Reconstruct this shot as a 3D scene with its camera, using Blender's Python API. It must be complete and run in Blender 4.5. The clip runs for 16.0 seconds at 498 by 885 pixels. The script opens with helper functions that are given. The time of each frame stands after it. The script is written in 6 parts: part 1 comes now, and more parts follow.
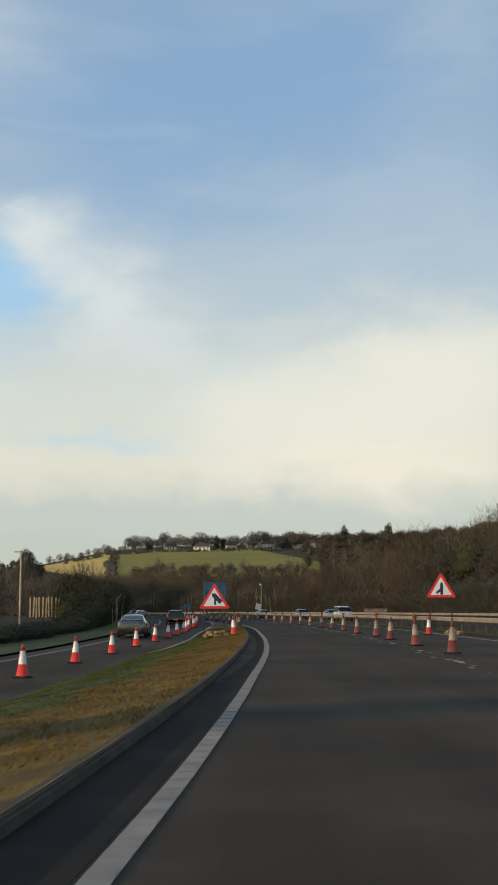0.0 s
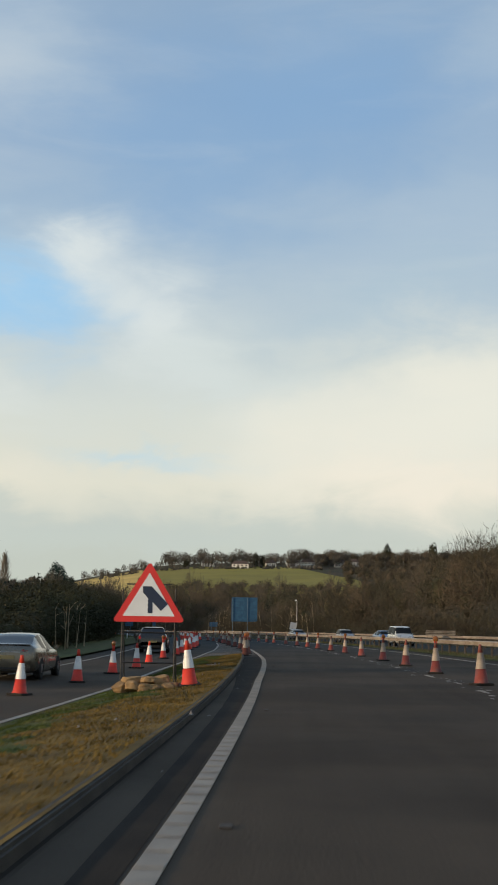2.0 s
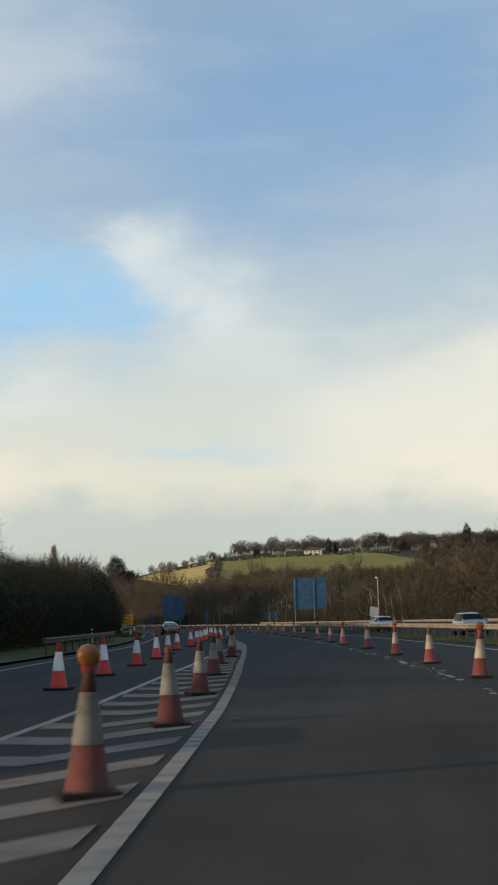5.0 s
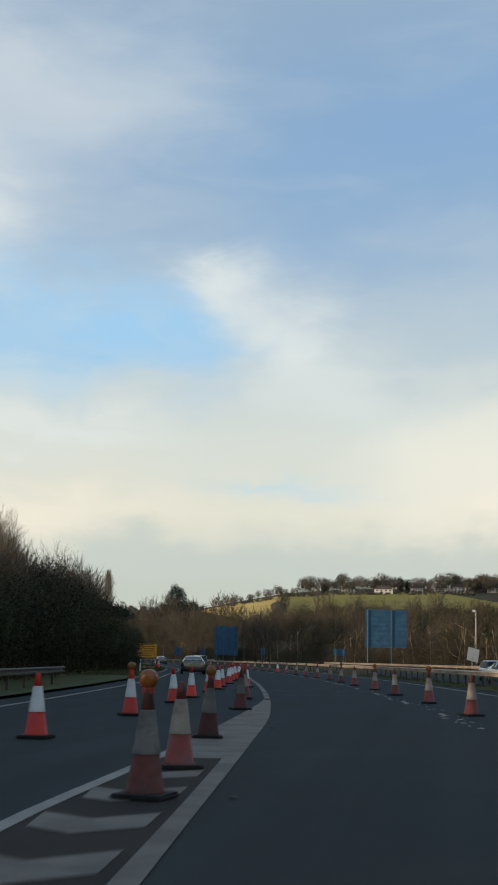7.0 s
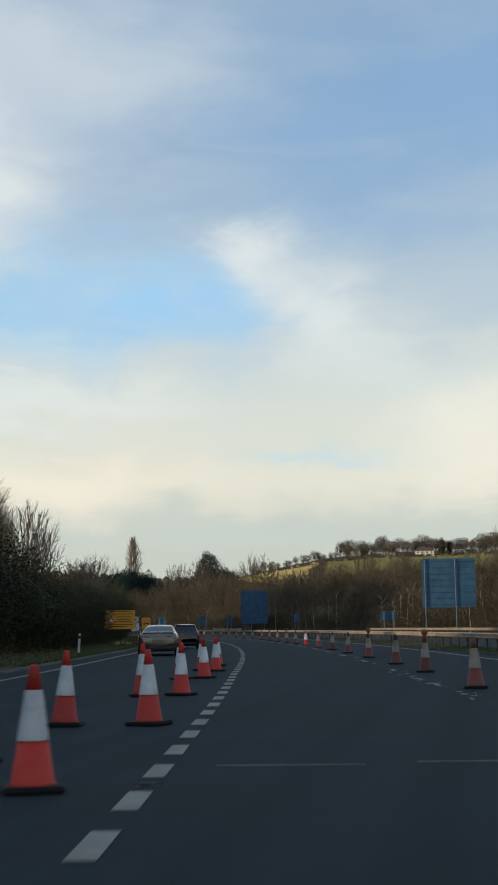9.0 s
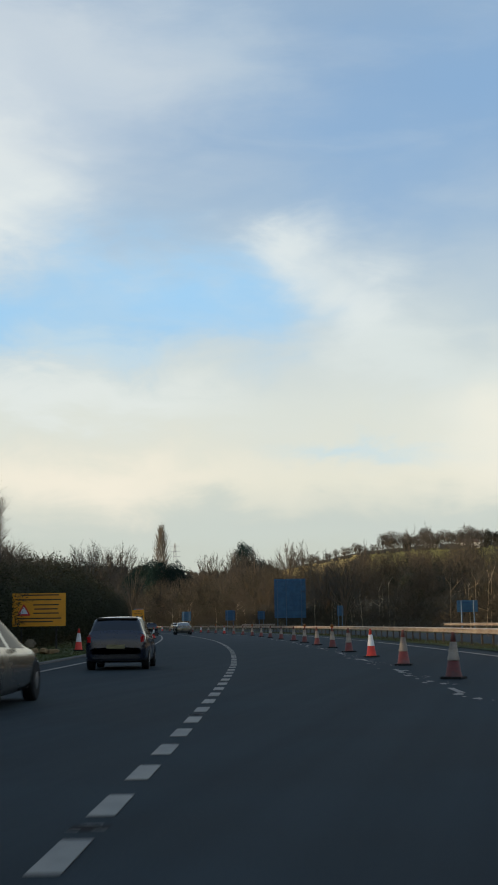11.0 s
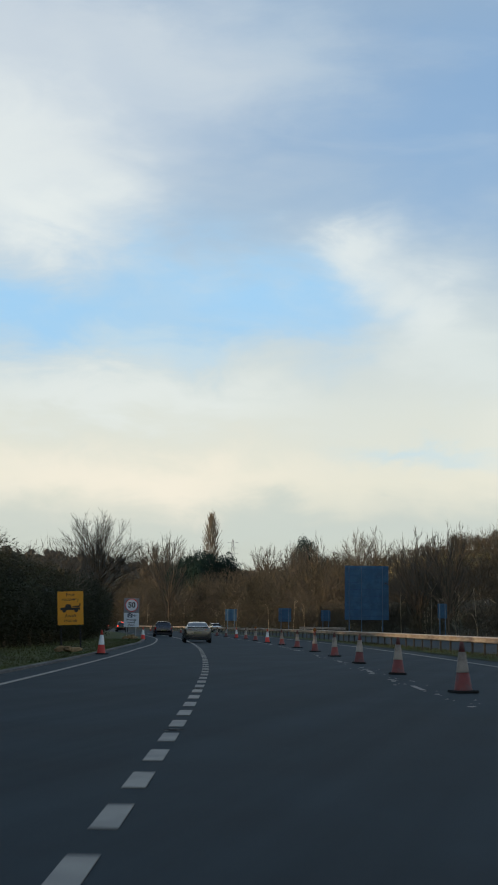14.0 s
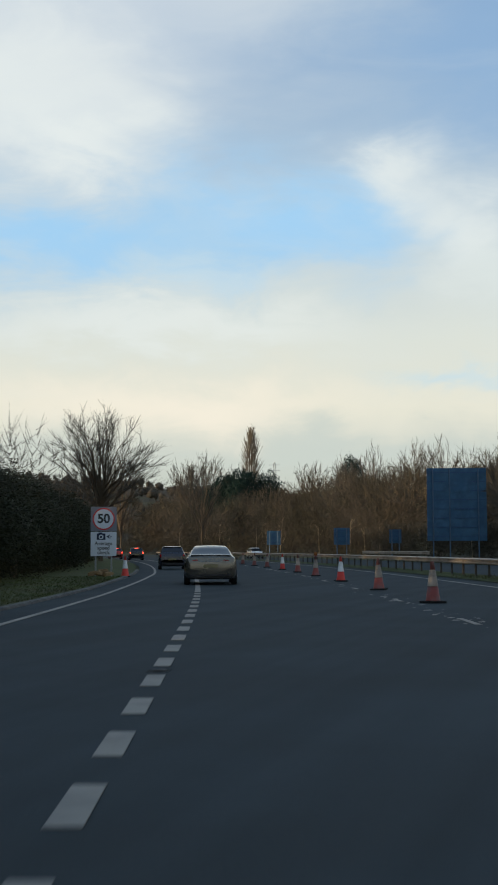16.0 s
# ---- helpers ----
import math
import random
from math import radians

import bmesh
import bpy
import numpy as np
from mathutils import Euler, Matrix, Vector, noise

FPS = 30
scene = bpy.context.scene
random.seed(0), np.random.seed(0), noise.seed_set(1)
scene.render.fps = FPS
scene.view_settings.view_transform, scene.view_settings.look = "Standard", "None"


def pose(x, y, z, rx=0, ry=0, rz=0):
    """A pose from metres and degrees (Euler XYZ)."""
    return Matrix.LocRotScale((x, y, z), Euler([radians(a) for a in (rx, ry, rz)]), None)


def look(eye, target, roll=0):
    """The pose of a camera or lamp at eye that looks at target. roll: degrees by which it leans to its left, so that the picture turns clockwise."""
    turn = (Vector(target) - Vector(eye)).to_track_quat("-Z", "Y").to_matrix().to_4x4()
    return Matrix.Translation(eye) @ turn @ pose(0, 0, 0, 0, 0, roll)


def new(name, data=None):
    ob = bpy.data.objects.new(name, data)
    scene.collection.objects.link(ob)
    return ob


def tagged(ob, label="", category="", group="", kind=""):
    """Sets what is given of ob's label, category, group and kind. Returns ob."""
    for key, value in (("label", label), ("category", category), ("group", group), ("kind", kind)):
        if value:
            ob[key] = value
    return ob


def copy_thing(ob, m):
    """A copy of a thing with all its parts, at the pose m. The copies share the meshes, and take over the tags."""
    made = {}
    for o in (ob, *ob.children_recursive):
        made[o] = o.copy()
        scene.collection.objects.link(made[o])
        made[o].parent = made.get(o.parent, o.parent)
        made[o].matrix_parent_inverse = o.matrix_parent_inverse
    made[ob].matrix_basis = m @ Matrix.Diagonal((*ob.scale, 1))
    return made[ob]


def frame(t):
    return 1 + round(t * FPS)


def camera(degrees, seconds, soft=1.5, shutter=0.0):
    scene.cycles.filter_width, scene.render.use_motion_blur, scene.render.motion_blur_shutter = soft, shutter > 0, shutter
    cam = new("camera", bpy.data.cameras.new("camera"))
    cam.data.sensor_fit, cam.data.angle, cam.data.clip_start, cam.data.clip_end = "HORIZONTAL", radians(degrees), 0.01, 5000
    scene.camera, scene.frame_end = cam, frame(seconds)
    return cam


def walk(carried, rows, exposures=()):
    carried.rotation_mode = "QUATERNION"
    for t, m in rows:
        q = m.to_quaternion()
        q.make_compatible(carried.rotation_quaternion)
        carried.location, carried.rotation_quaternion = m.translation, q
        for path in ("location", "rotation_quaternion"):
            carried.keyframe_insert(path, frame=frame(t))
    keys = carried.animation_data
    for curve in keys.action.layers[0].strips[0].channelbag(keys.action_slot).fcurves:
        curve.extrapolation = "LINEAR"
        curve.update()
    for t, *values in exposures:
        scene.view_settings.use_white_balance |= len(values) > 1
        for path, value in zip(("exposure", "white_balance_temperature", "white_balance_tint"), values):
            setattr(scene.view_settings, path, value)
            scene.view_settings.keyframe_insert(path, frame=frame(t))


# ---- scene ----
# ---------------------------------------------------------------- camera
cam = camera(22.85, 16.0, 1.8, 0.25)
# seconds, x, y, z, tilt, roll, yaw
PATH = [
    (0, -0.00, -0.00, 1.31, 97.77, -0.17, 0.00),
    (0.5, 0.47, 9.85, 1.33, 97.85, -0.20, -0.04),
    (1, 0.85, 20.00, 1.32, 97.42, 0.41, 0.78),
    (1.5, 1.16, 29.99, 1.26, 98.65, 0.22, 1.34),
    (2, 1.38, 39.79, 1.27, 98.66, 0.83, 2.00),
    (2.5, 1.44, 49.78, 1.24, 97.81, 0.57, 2.22),
    (3, 1.59, 60.38, 1.28, 97.25, -0.19, 2.66),
    (3.5, 1.53, 71.33, 1.22, 98.62, -0.11, 1.50),
    (4, 1.54, 82.22, 1.29, 97.54, -1.01, 3.50),
    (6.5, -1.05, 133.35, 1.30, 99.72, -0.48, 6.80),
    (7, -1.98, 143.77, 1.28, 99.96, 1.10, 8.69),
    (7.5, -2.77, 154.16, 1.26, 100.98, 0.14, 9.10),
    (8, -3.78, 164.32, 1.26, 99.96, -0.16, 8.65),
    (8.5, -4.97, 174.29, 1.25, 98.84, -0.41, 9.72),
    (9, -6.14, 183.95, 1.28, 98.53, -0.71, 10.28),
    (9.5, -7.63, 194.28, 1.25, 98.79, 0.13, 10.71),
    (10, -9.20, 204.27, 1.27, 98.20, -0.36, 10.86),
    (12.5, -18.29, 254.43, 1.27, 98.67, -1.45, 14.29),
    (13, -20.46, 263.93, 1.32, 99.01, -2.21, 15.37),
    (13.5, -22.94, 274.23, 1.25, 98.67, 1.48, 22.35),
    (14, -25.46, 284.19, 1.29, 98.41, 0.64, 15.11),
    (14.5, -28.14, 294.34, 1.27, 97.00, 0.27, 14.99),
    (15, -30.89, 304.22, 1.30, 95.77, 0.29, 15.77),
    (15.5, -33.79, 314.27, 1.28, 94.70, -0.45, 17.69),
    (16, -36.85, 324.33, 1.30, 94.95, -0.14, 16.99),
]
walk(cam, [(t, pose(x, y, z, tilt, 0, yaw) @ pose(0, 0, 0, 0, 0, roll)) for t, x, y, z, tilt, roll, yaw in PATH],
     [(0.0, 0.03), (8.0, 0.08), (12.5, 0.12), (16.0, 0.13)])

# ---------------------------------------------------------------- sky, sun
SUN_AZ, SUN_EL = 118.0, 10.5          # degrees: azimuth to the left of straight ahead, height


def srgb(r, g, b):
    return tuple((c / 255 / 12.92) if c / 255 <= 0.04045 else ((c / 255 + 0.055) / 1.055) ** 2.4 for c in (r, g, b)) + (1.0,)


class Nodes:
    """Short hand for building node trees."""

    def __init__(self, tree):
        self.tree = tree

    def add(self, kind, **props):
        n = self.tree.nodes.new(kind)
        for k, v in props.items():
            if k == "operation":
                n.operation = v
            elif k == "blend_type":
                n.blend_type = v
            elif k == "data_type":
                n.data_type = v
        return n

    def put(self, socket, v):
        if hasattr(v, "is_output"):
            self.tree.links.new(v, socket)
        else:
            socket.default_value = v

    def math(self, op, a, b=None, c=None, clamp=False):
        n = self.add("ShaderNodeMath", operation=op)
        n.use_clamp = clamp
        for i, v in enumerate((a, b, c)):
            if v is not None:
                self.put(n.inputs[i], v)
        return n.outputs[0]

    def mix(self, fac, a, b, blend="MIX"):
        n = self.add("ShaderNodeMix", data_type="RGBA", blend_type=blend)
        self.put(n.inputs[0], fac)
        self.put(n.inputs[6], a)
        self.put(n.inputs[7], b)
        return n.outputs[2]

    def noise(self, vec, scale, detail=4.0, rough=0.55, distort=0.0):
        n = self.add("ShaderNodeTexNoise")
        if vec is not None:
            self.put(n.inputs["Vector"], vec)
        n.inputs["Scale"].default_value = scale
        n.inputs["Detail"].default_value = detail
        n.inputs["Roughness"].default_value = rough
        n.inputs["Distortion"].default_value = distort
        return n.outputs["Fac"]

    def ramp(self, fac, stops):
        n = self.add("ShaderNodeValToRGB")
        el = n.color_ramp.elements
        while len(el) < len(stops):
            el.new(0.5)
        for e, (p, c) in zip(el, stops):
            e.position, e.color = p, c
        self.put(n.inputs[0], fac)
        return n.outputs[0]

    def span(self, v, a, b, lo=0.0, hi=1.0):
        n = self.add("ShaderNodeMapRange")
        n.interpolation_type = "SMOOTHSTEP"
        self.put(n.inputs[0], v)
        for i, x in enumerate((a, b, lo, hi)):
            n.inputs[i + 1].default_value = x
        return n.outputs[0]


world = bpy.data.worlds.new("sky")
scene.world = world
world.use_nodes = True
wt = Nodes(world.node_tree)
tex = wt.add("ShaderNodeTexSky")
tex.sky_type = "NISHITA"
tex.sun_disc = False
tex.sun_elevation, tex.sun_rotation = radians(SUN_EL), radians(-SUN_AZ)
direction = wt.add("ShaderNodeTexCoord").outputs["Generated"]
sep = wt.add("ShaderNodeSeparateXYZ")
wt.put(sep.inputs[0], direction)
soft_a = wt.noise(direction, 5.0, 3.0)
soft_b = wt.noise(direction, 11.0, 4.0)
az = wt.math("MULTIPLY", wt.math("ARCTAN2", wt.math("MULTIPLY", sep.outputs[0], -1.0), sep.outputs[1]), 57.2958)
el = wt.math("MULTIPLY", wt.math("ARCSINE", sep.outputs[2]), 57.2958)
az = wt.math("ADD", az, wt.math("MULTIPLY", wt.math("SUBTRACT", soft_a, 0.5), 9.0))
el = wt.math("ADD", el, wt.math("MULTIPLY", wt.math("SUBTRACT", soft_b, 0.5), 2.6))
# clear-to-hazy gradient by height, over the physical sky
grad = wt.ramp(wt.math("DIVIDE", el, 90.0, clamp=True), [
    (0.000, srgb(206, 210, 200)), (0.030, srgb(202, 206, 199)), (0.050, srgb(205, 209, 203)), (0.072, srgb(231, 227, 213)),
    (0.110, srgb(222, 224, 218)), (0.155, srgb(202, 212, 219)), (0.200, srgb(172, 193, 216)), (0.267, srgb(143, 172, 208)),
    (0.330, srgb(152, 176, 205)), (1.000, srgb(120, 150, 196))])
physical = wt.mix(1.0, tex.outputs[0], (0.055, 0.055, 0.055, 1), "MULTIPLY")
col = wt.mix(0.88, physical, grad)
WHITE, CREAM, PALE, DEEP, GREY = srgb(226, 229, 229), srgb(243, 231, 216), srgb(151, 198, 237), srgb(134, 168, 207), srgb(176, 192, 210)
# azimuth, height, half width, half height, slant, colour, amount
CLOUDS = [
    (-1.0, 24.0, 7.0, 4.0, 0.0, DEEP, 0.7), (7.0, 22.5, 4.0, 2.4, 0.1, DEEP, 0.45), (5.0, 19.5, 3.5, 2.0, 0.2, DEEP, 0.4),
    (12.5, 25.5, 4.0, 2.6, 0.0, GREY, 0.7), (19.0, 25.5, 5.5, 3.4, 0.2, srgb(196, 205, 216), 0.8), (25.5, 22.0, 6.0, 3.5, 0.2, srgb(206, 212, 220), 0.85),
    (-7.0, 18.5, 4.5, 3.0, -0.1, GREY, 0.55), (-9.5, 25.5, 3.0, 3.0, 0.0, GREY, 0.5),
    (16.0, 15.2, 5.0, 2.2, 0.05, PALE, 0.95), (12.2, 14.6, 2.6, 1.3, 0.0, PALE, 0.45), (25.5, 14.1, 7.5, 1.9, 0.03, PALE, 0.9), (19.5, 12.6, 4.0, 0.8, 0.0, srgb(190, 212, 228), 0.5),
    (10.0, 17.1, 2.6, 1.4, -0.25, WHITE, 0.72), (7.0, 14.4, 3.2, 2.3, 0.35, WHITE, 0.7), (3.5, 12.0, 3.5, 2.0, 0.2, srgb(214, 220, 220), 0.6),
    (24.5, 18.6, 4.6, 2.0, 0.15, WHITE, 0.85), (30.0, 21.5, 6.5, 4.2, 0.0, WHITE, 0.8), (28.0, 27.0, 9.0, 3.0, 0.0, srgb(208, 213, 220), 0.6), (21.0, 10.4, 8.0, 1.1, 0.05, WHITE, 0.6),
    (-5.5, 15.2, 5.5, 1.5, -0.2, srgb(166, 189, 208), 0.5),
    (-7.0, 10.4, 6.5, 2.9, -0.22, srgb(232, 229, 219), 0.85), (-5.0, 7.0, 7.0, 1.6, -0.03, CREAM, 0.85), (20.0, 6.6, 9.0, 1.4, 0.0, CREAM, 0.7),
    (6.7, 7.8, 2.6, 0.55, 0.05, srgb(186, 212, 228), 0.6), (7.0, 4.6, 9.0, 0.8, 0.02, srgb(194, 200, 196), 0.7), (12.0, 4.0, 9.0, 0.7, 0.0, srgb(197, 203, 198), 0.5),
]
# ragged cloud edges: the masks are bent by noise, flatter than wide
flat = wt.add("ShaderNodeMapping")
wt.put(flat.inputs["Vector"], direction)
flat.inputs["Scale"].default_value = (1.0, 1.0, 2.4)
bend_a = wt.math("MULTIPLY", wt.math("SUBTRACT", wt.noise(flat.outputs[0], 9.0, 5.0, 0.55, 0.3), 0.5), 9.0)
bend_e = wt.math("MULTIPLY", wt.math("SUBTRACT", wt.noise(flat.outputs[0], 12.0, 6.0, 0.58, 0.5), 0.5), 4.5)
cloud_az, cloud_el = wt.math("ADD", az, bend_a), wt.math("ADD", el, bend_e)
for a0, e0, w0, h0, slant, colour, amount in CLOUDS:
    da = wt.math("SUBTRACT", cloud_az, a0)
    de = wt.math("SUBTRACT", wt.math("SUBTRACT", cloud_el, e0), wt.math("MULTIPLY", da, slant))
    r2 = wt.math("ADD", wt.math("POWER", wt.math("ABSOLUTE", wt.math("DIVIDE", da, w0)), 2.0), wt.math("POWER", wt.math("ABSOLUTE", wt.math("DIVIDE", de, h0)), 2.0))
    col = wt.mix(wt.math("MULTIPLY", wt.math("EXPONENT", wt.math("MULTIPLY", r2, -1.0)), amount, clamp=True), col, colour)
# a pale bank with a firm upper edge that climbs to the right
rim = wt.math("SUBTRACT", wt.math("MULTIPLY", wt.math("ADD", az, wt.math("MULTIPLY", bend_a, 0.25)), -0.19), wt.math("SUBTRACT", wt.math("ADD", el, wt.math("MULTIPLY", bend_e, 0.25)), 11.6))
bank = wt.math("MULTIPLY", wt.math("MULTIPLY", wt.span(rim, -0.3, 1.5), wt.span(rim, 7.0, 3.0)), wt.span(az, 6.5, 0.5))
col = wt.mix(wt.math("MULTIPLY", bank, 0.60), col, srgb(236, 231, 220))
# thin high streaks over the whole dome
stretch = wt.add("ShaderNodeMapping")
wt.put(stretch.inputs["Vector"], direction)
stretch.inputs["Scale"].default_value = (2.0, 2.0, 9.0)
stretch.inputs["Rotation"].default_value = (0.0, 0.12, 0.3)
streak = wt.span(wt.noise(stretch.outputs[0], 2.6, 6.0, 0.58, 0.4), 0.45, 0.75)
col = wt.mix(wt.math("MULTIPLY", streak, 0.10), col, srgb(226, 226, 222))
bg = world.node_tree.nodes["Background"]
col = wt.mix(1.0, col, (0.985, 1.015, 0.99, 1), "MULTIPLY")
wt.put(bg.inputs[0], col)
bg.inputs[1].default_value = 1.0

sun = new("sun", bpy.data.lights.new("sun", "SUN"))
sun.data.energy, sun.data.angle, sun.data.color = 3.7, radians(0.6), (1.0, 0.74, 0.46)
to_sun = Vector((-math.sin(radians(SUN_AZ)) * math.cos(radians(SUN_EL)), math.cos(radians(SUN_AZ)) * math.cos(radians(SUN_EL)), math.sin(radians(SUN_EL))))
sun.matrix_world = look((0, 0, 60), Vector((0, 0, 60)) - to_sun)

# ---------------------------------------------------------------- materials
def material(name, colour, rough=0.7, metal=0.0, vary=0.25, scale=4.0, fine=60.0, bump=0.15, second=None, patch=0.0, patch_scale=0.5, spread=0.0, coords="Object"):
    """Colour with two scales of variation and a fine relief. second: colour of larger patches; spread: brightness from object to object."""
    m = bpy.data.materials.new(name)
    m.use_nodes = True
    g = Nodes(m.node_tree)
    b = m.node_tree.nodes["Principled BSDF"]
    vec = g.add("ShaderNodeTexCoord").outputs["Object"] if coords == "Object" else g.add("ShaderNodeNewGeometry").outputs["Position"]
    coarse, grain = g.noise(vec, scale), g.noise(vec, fine, 3.0, 0.6)
    c = colour if len(colour) == 4 else (*colour, 1)
    if second is not None:
        s = second if len(second) == 4 else (*second, 1)
        c = g.mix(g.math("MULTIPLY", g.span(g.noise(vec, patch_scale, 5.0, 0.6), 0.42, 0.62), patch), c, s)
    v = g.math("ADD", g.span(coarse, 0.25, 0.75, 1 - vary, 1 + vary), g.math("MULTIPLY", g.math("SUBTRACT", grain, 0.5), vary * 1.6))
    if spread:
        rnd = g.add("ShaderNodeObjectInfo").outputs["Random"]
        v = g.math("MULTIPLY", v, g.math("ADD", g.math("MULTIPLY", rnd, 2 * spread), 1 - spread))
    hsv = g.add("ShaderNodeHueSaturation")
    g.put(hsv.inputs["Value"], v)
    g.put(hsv.inputs["Color"], c)
    g.put(b.inputs["Base Color"], hsv.outputs[0])
    g.put(b.inputs["Roughness"], g.span(coarse, 0.2, 0.8, max(rough - 0.08, 0.03), min(rough + 0.08, 1)))
    b.inputs["Metallic"].default_value = metal
    b.inputs["Specular IOR Level"].default_value = 0.5 if rough < 0.7 else 0.18
    if bump:
        bp = g.add("ShaderNodeBump")
        bp.inputs["Strength"].default_value = bump
        bp.inputs["Distance"].default_value = 0.02
        g.put(bp.inputs["Height"], grain)
        g.put(b.inputs["Normal"], bp.outputs[0])
    return m


def glow(name, colour, strength):
    m = bpy.data.materials.new(name)
    m.use_nodes = True
    b = m.node_tree.nodes["Principled BSDF"]
    b.inputs["Base Color"].default_value = (*colour, 1)
    b.inputs["Emission Color"].default_value = (*colour, 1)
    b.inputs["Emission Strength"].default_value = strength
    b.inputs["Roughness"].default_value = 0.3
    return m


def asphalt(name, near, far, end):
    """Road surface: sunlight and shade put into the colour, warm brown, then blue-black, then lighter, with streaks
    along the lanes.
    """
    m = material(name, near, 0.85, vary=0.2, scale=0.35, fine=28, bump=0.35, second=tuple(c * 0.64 for c in near), patch=0.85, patch_scale=0.12, coords="World")
    g = Nodes(m.node_tree)
    pos = g.add("ShaderNodeNewGeometry").outputs["Position"]
    xyz = g.add("ShaderNodeSeparateXYZ")
    g.put(xyz.inputs[0], pos)
    hsv = [n for n in m.node_tree.nodes if n.bl_idname == "ShaderNodeHueSaturation"][0]
    old = hsv.inputs["Color"].links[0].from_socket
    along = g.add("ShaderNodeMapping")
    g.put(along.inputs["Vector"], pos)
    along.inputs["Scale"].default_value = (1.3, 0.02, 1.0)
    along.inputs["Rotation"].default_value = (0, 0, radians(-9))
    streak = g.span(g.noise(along.outputs[0], 1.0, 3.0), 0.3, 0.7, 0.90, 1.10)
    # painted light: warm sunlit tone fades to blue shade over y 70 to 190
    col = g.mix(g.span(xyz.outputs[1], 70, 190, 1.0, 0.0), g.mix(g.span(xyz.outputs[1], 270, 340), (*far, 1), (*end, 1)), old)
    hs = g.add("ShaderNodeHueSaturation")
    g.put(hs.inputs["Value"], streak)
    g.put(hs.inputs["Color"], col)
    g.put(hsv.inputs["Color"], hs.outputs[0])
    return m


# sunlit, shaded and lighter far tones of the one asphalt
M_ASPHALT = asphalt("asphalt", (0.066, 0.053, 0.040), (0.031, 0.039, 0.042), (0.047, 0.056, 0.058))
M_ASPHALT.node_tree.nodes["Principled BSDF"].inputs["Specular IOR Level"].default_value = 0.05
M_ASPHALT_OLD = material("asphalt_worn", (0.030, 0.027, 0.024), 0.85, vary=0.22, scale=0.8, fine=30, bump=0.4, second=(0.040, 0.034, 0.028), patch=0.7, patch_scale=0.4, coords="World")
M_ASPHALT_OLD.node_tree.nodes["Principled BSDF"].inputs["Specular IOR Level"].default_value = 0.02
M_LINE = material("road_paint", (0.27, 0.245, 0.205), 0.7, vary=0.12, scale=1.2, fine=45, bump=0.2, second=(0.15, 0.14, 0.13), patch=0.45, patch_scale=1.5, coords="World")
M_GORE = material("worn_road_paint", (0.175, 0.150, 0.122), 0.75, vary=0.14, scale=1.5, fine=45, bump=0.2, second=(0.088, 0.073, 0.060), patch=0.6, patch_scale=1.2, coords="World")
M_GORE_DIRT = material("gore_dirt", (0.036, 0.027, 0.020), 0.9, vary=0.3, scale=0.9, fine=30, bump=0.4, second=(0.022, 0.019, 0.016), patch=0.7, patch_scale=0.5, coords="World")
M_STUD = material("stud_casting", (0.05, 0.05, 0.05), 0.7, vary=0.2, scale=6, fine=40, bump=0.1)
M_KERB = material("kerb_concrete", (0.058, 0.051, 0.042), 0.85, vary=0.3, scale=2.0, fine=40, bump=0.3, spread=0.15)
M_KERB_PALE = material("weathered_kerb_concrete", (0.125, 0.120, 0.110), 0.85, vary=0.3, scale=2.0, fine=40, bump=0.3, spread=0.2)
M_JOINT = material("worn_joint_sealant", (0.17, 0.165, 0.155), 0.8, vary=0.35, scale=3.0, fine=40, bump=0.2, spread=0.2)
M_GRASS = material("grass", (0.036, 0.056, 0.012), 0.95, vary=0.4, scale=0.9, fine=12, bump=0.5, second=(0.066, 0.064, 0.018), patch=0.8, patch_scale=0.5, coords="World")
M_GRASS_DRY = material("dry_grass", (0.118, 0.079, 0.021), 0.95, vary=0.4, scale=0.9, fine=12, bump=0.5, second=(0.070, 0.051, 0.015), patch=0.8, patch_scale=0.5, coords="World")
M_GRASS_BLADE = material("grass_blades", (0.048, 0.068, 0.016), 0.9, vary=0.35, scale=0.8, fine=5, bump=0, second=(0.085, 0.076, 0.022), patch=0.8, patch_scale=0.5, coords="World")
M_DRY_BLADE = material("dry_blades", (0.140, 0.094, 0.025), 0.9, vary=0.35, scale=0.8, fine=5, bump=0, second=(0.092, 0.066, 0.018), patch=0.8, patch_scale=0.5, coords="World")
M_VERGE = material("verge_grass", (0.075, 0.080, 0.028), 0.95, vary=0.45, scale=0.7, fine=9, bump=0.5, second=(0.06, 0.045, 0.028), patch=0.7, patch_scale=0.3, coords="World")
M_VERGE_GREEN = material("green_verge_grass", (0.062, 0.078, 0.022), 0.95, vary=0.4, scale=0.7, fine=9, bump=0.5, second=(0.058, 0.052, 0.024), patch=0.7, patch_scale=0.35, coords="World")
M_GROUND = material("woodland_soil", (0.045, 0.036, 0.022), 0.95, vary=0.35, scale=0.05, fine=0.9, bump=0.3, second=(0.05, 0.055, 0.02), patch=0.7, patch_scale=0.01, coords="World")
M_FIELD_GOLD = material("stubble_field", (0.50, 0.36, 0.11), 0.95, vary=0.15, scale=0.02, fine=0.25, bump=0, second=(0.36, 0.30, 0.09), patch=0.5, patch_scale=0.012, coords="World")
M_FIELD_GREEN = material("pasture", (0.215, 0.185, 0.038), 0.95, vary=0.15, scale=0.02, fine=0.25, bump=0, second=(0.21, 0.175, 0.042), patch=0.5, patch_scale=0.01, coords="World")
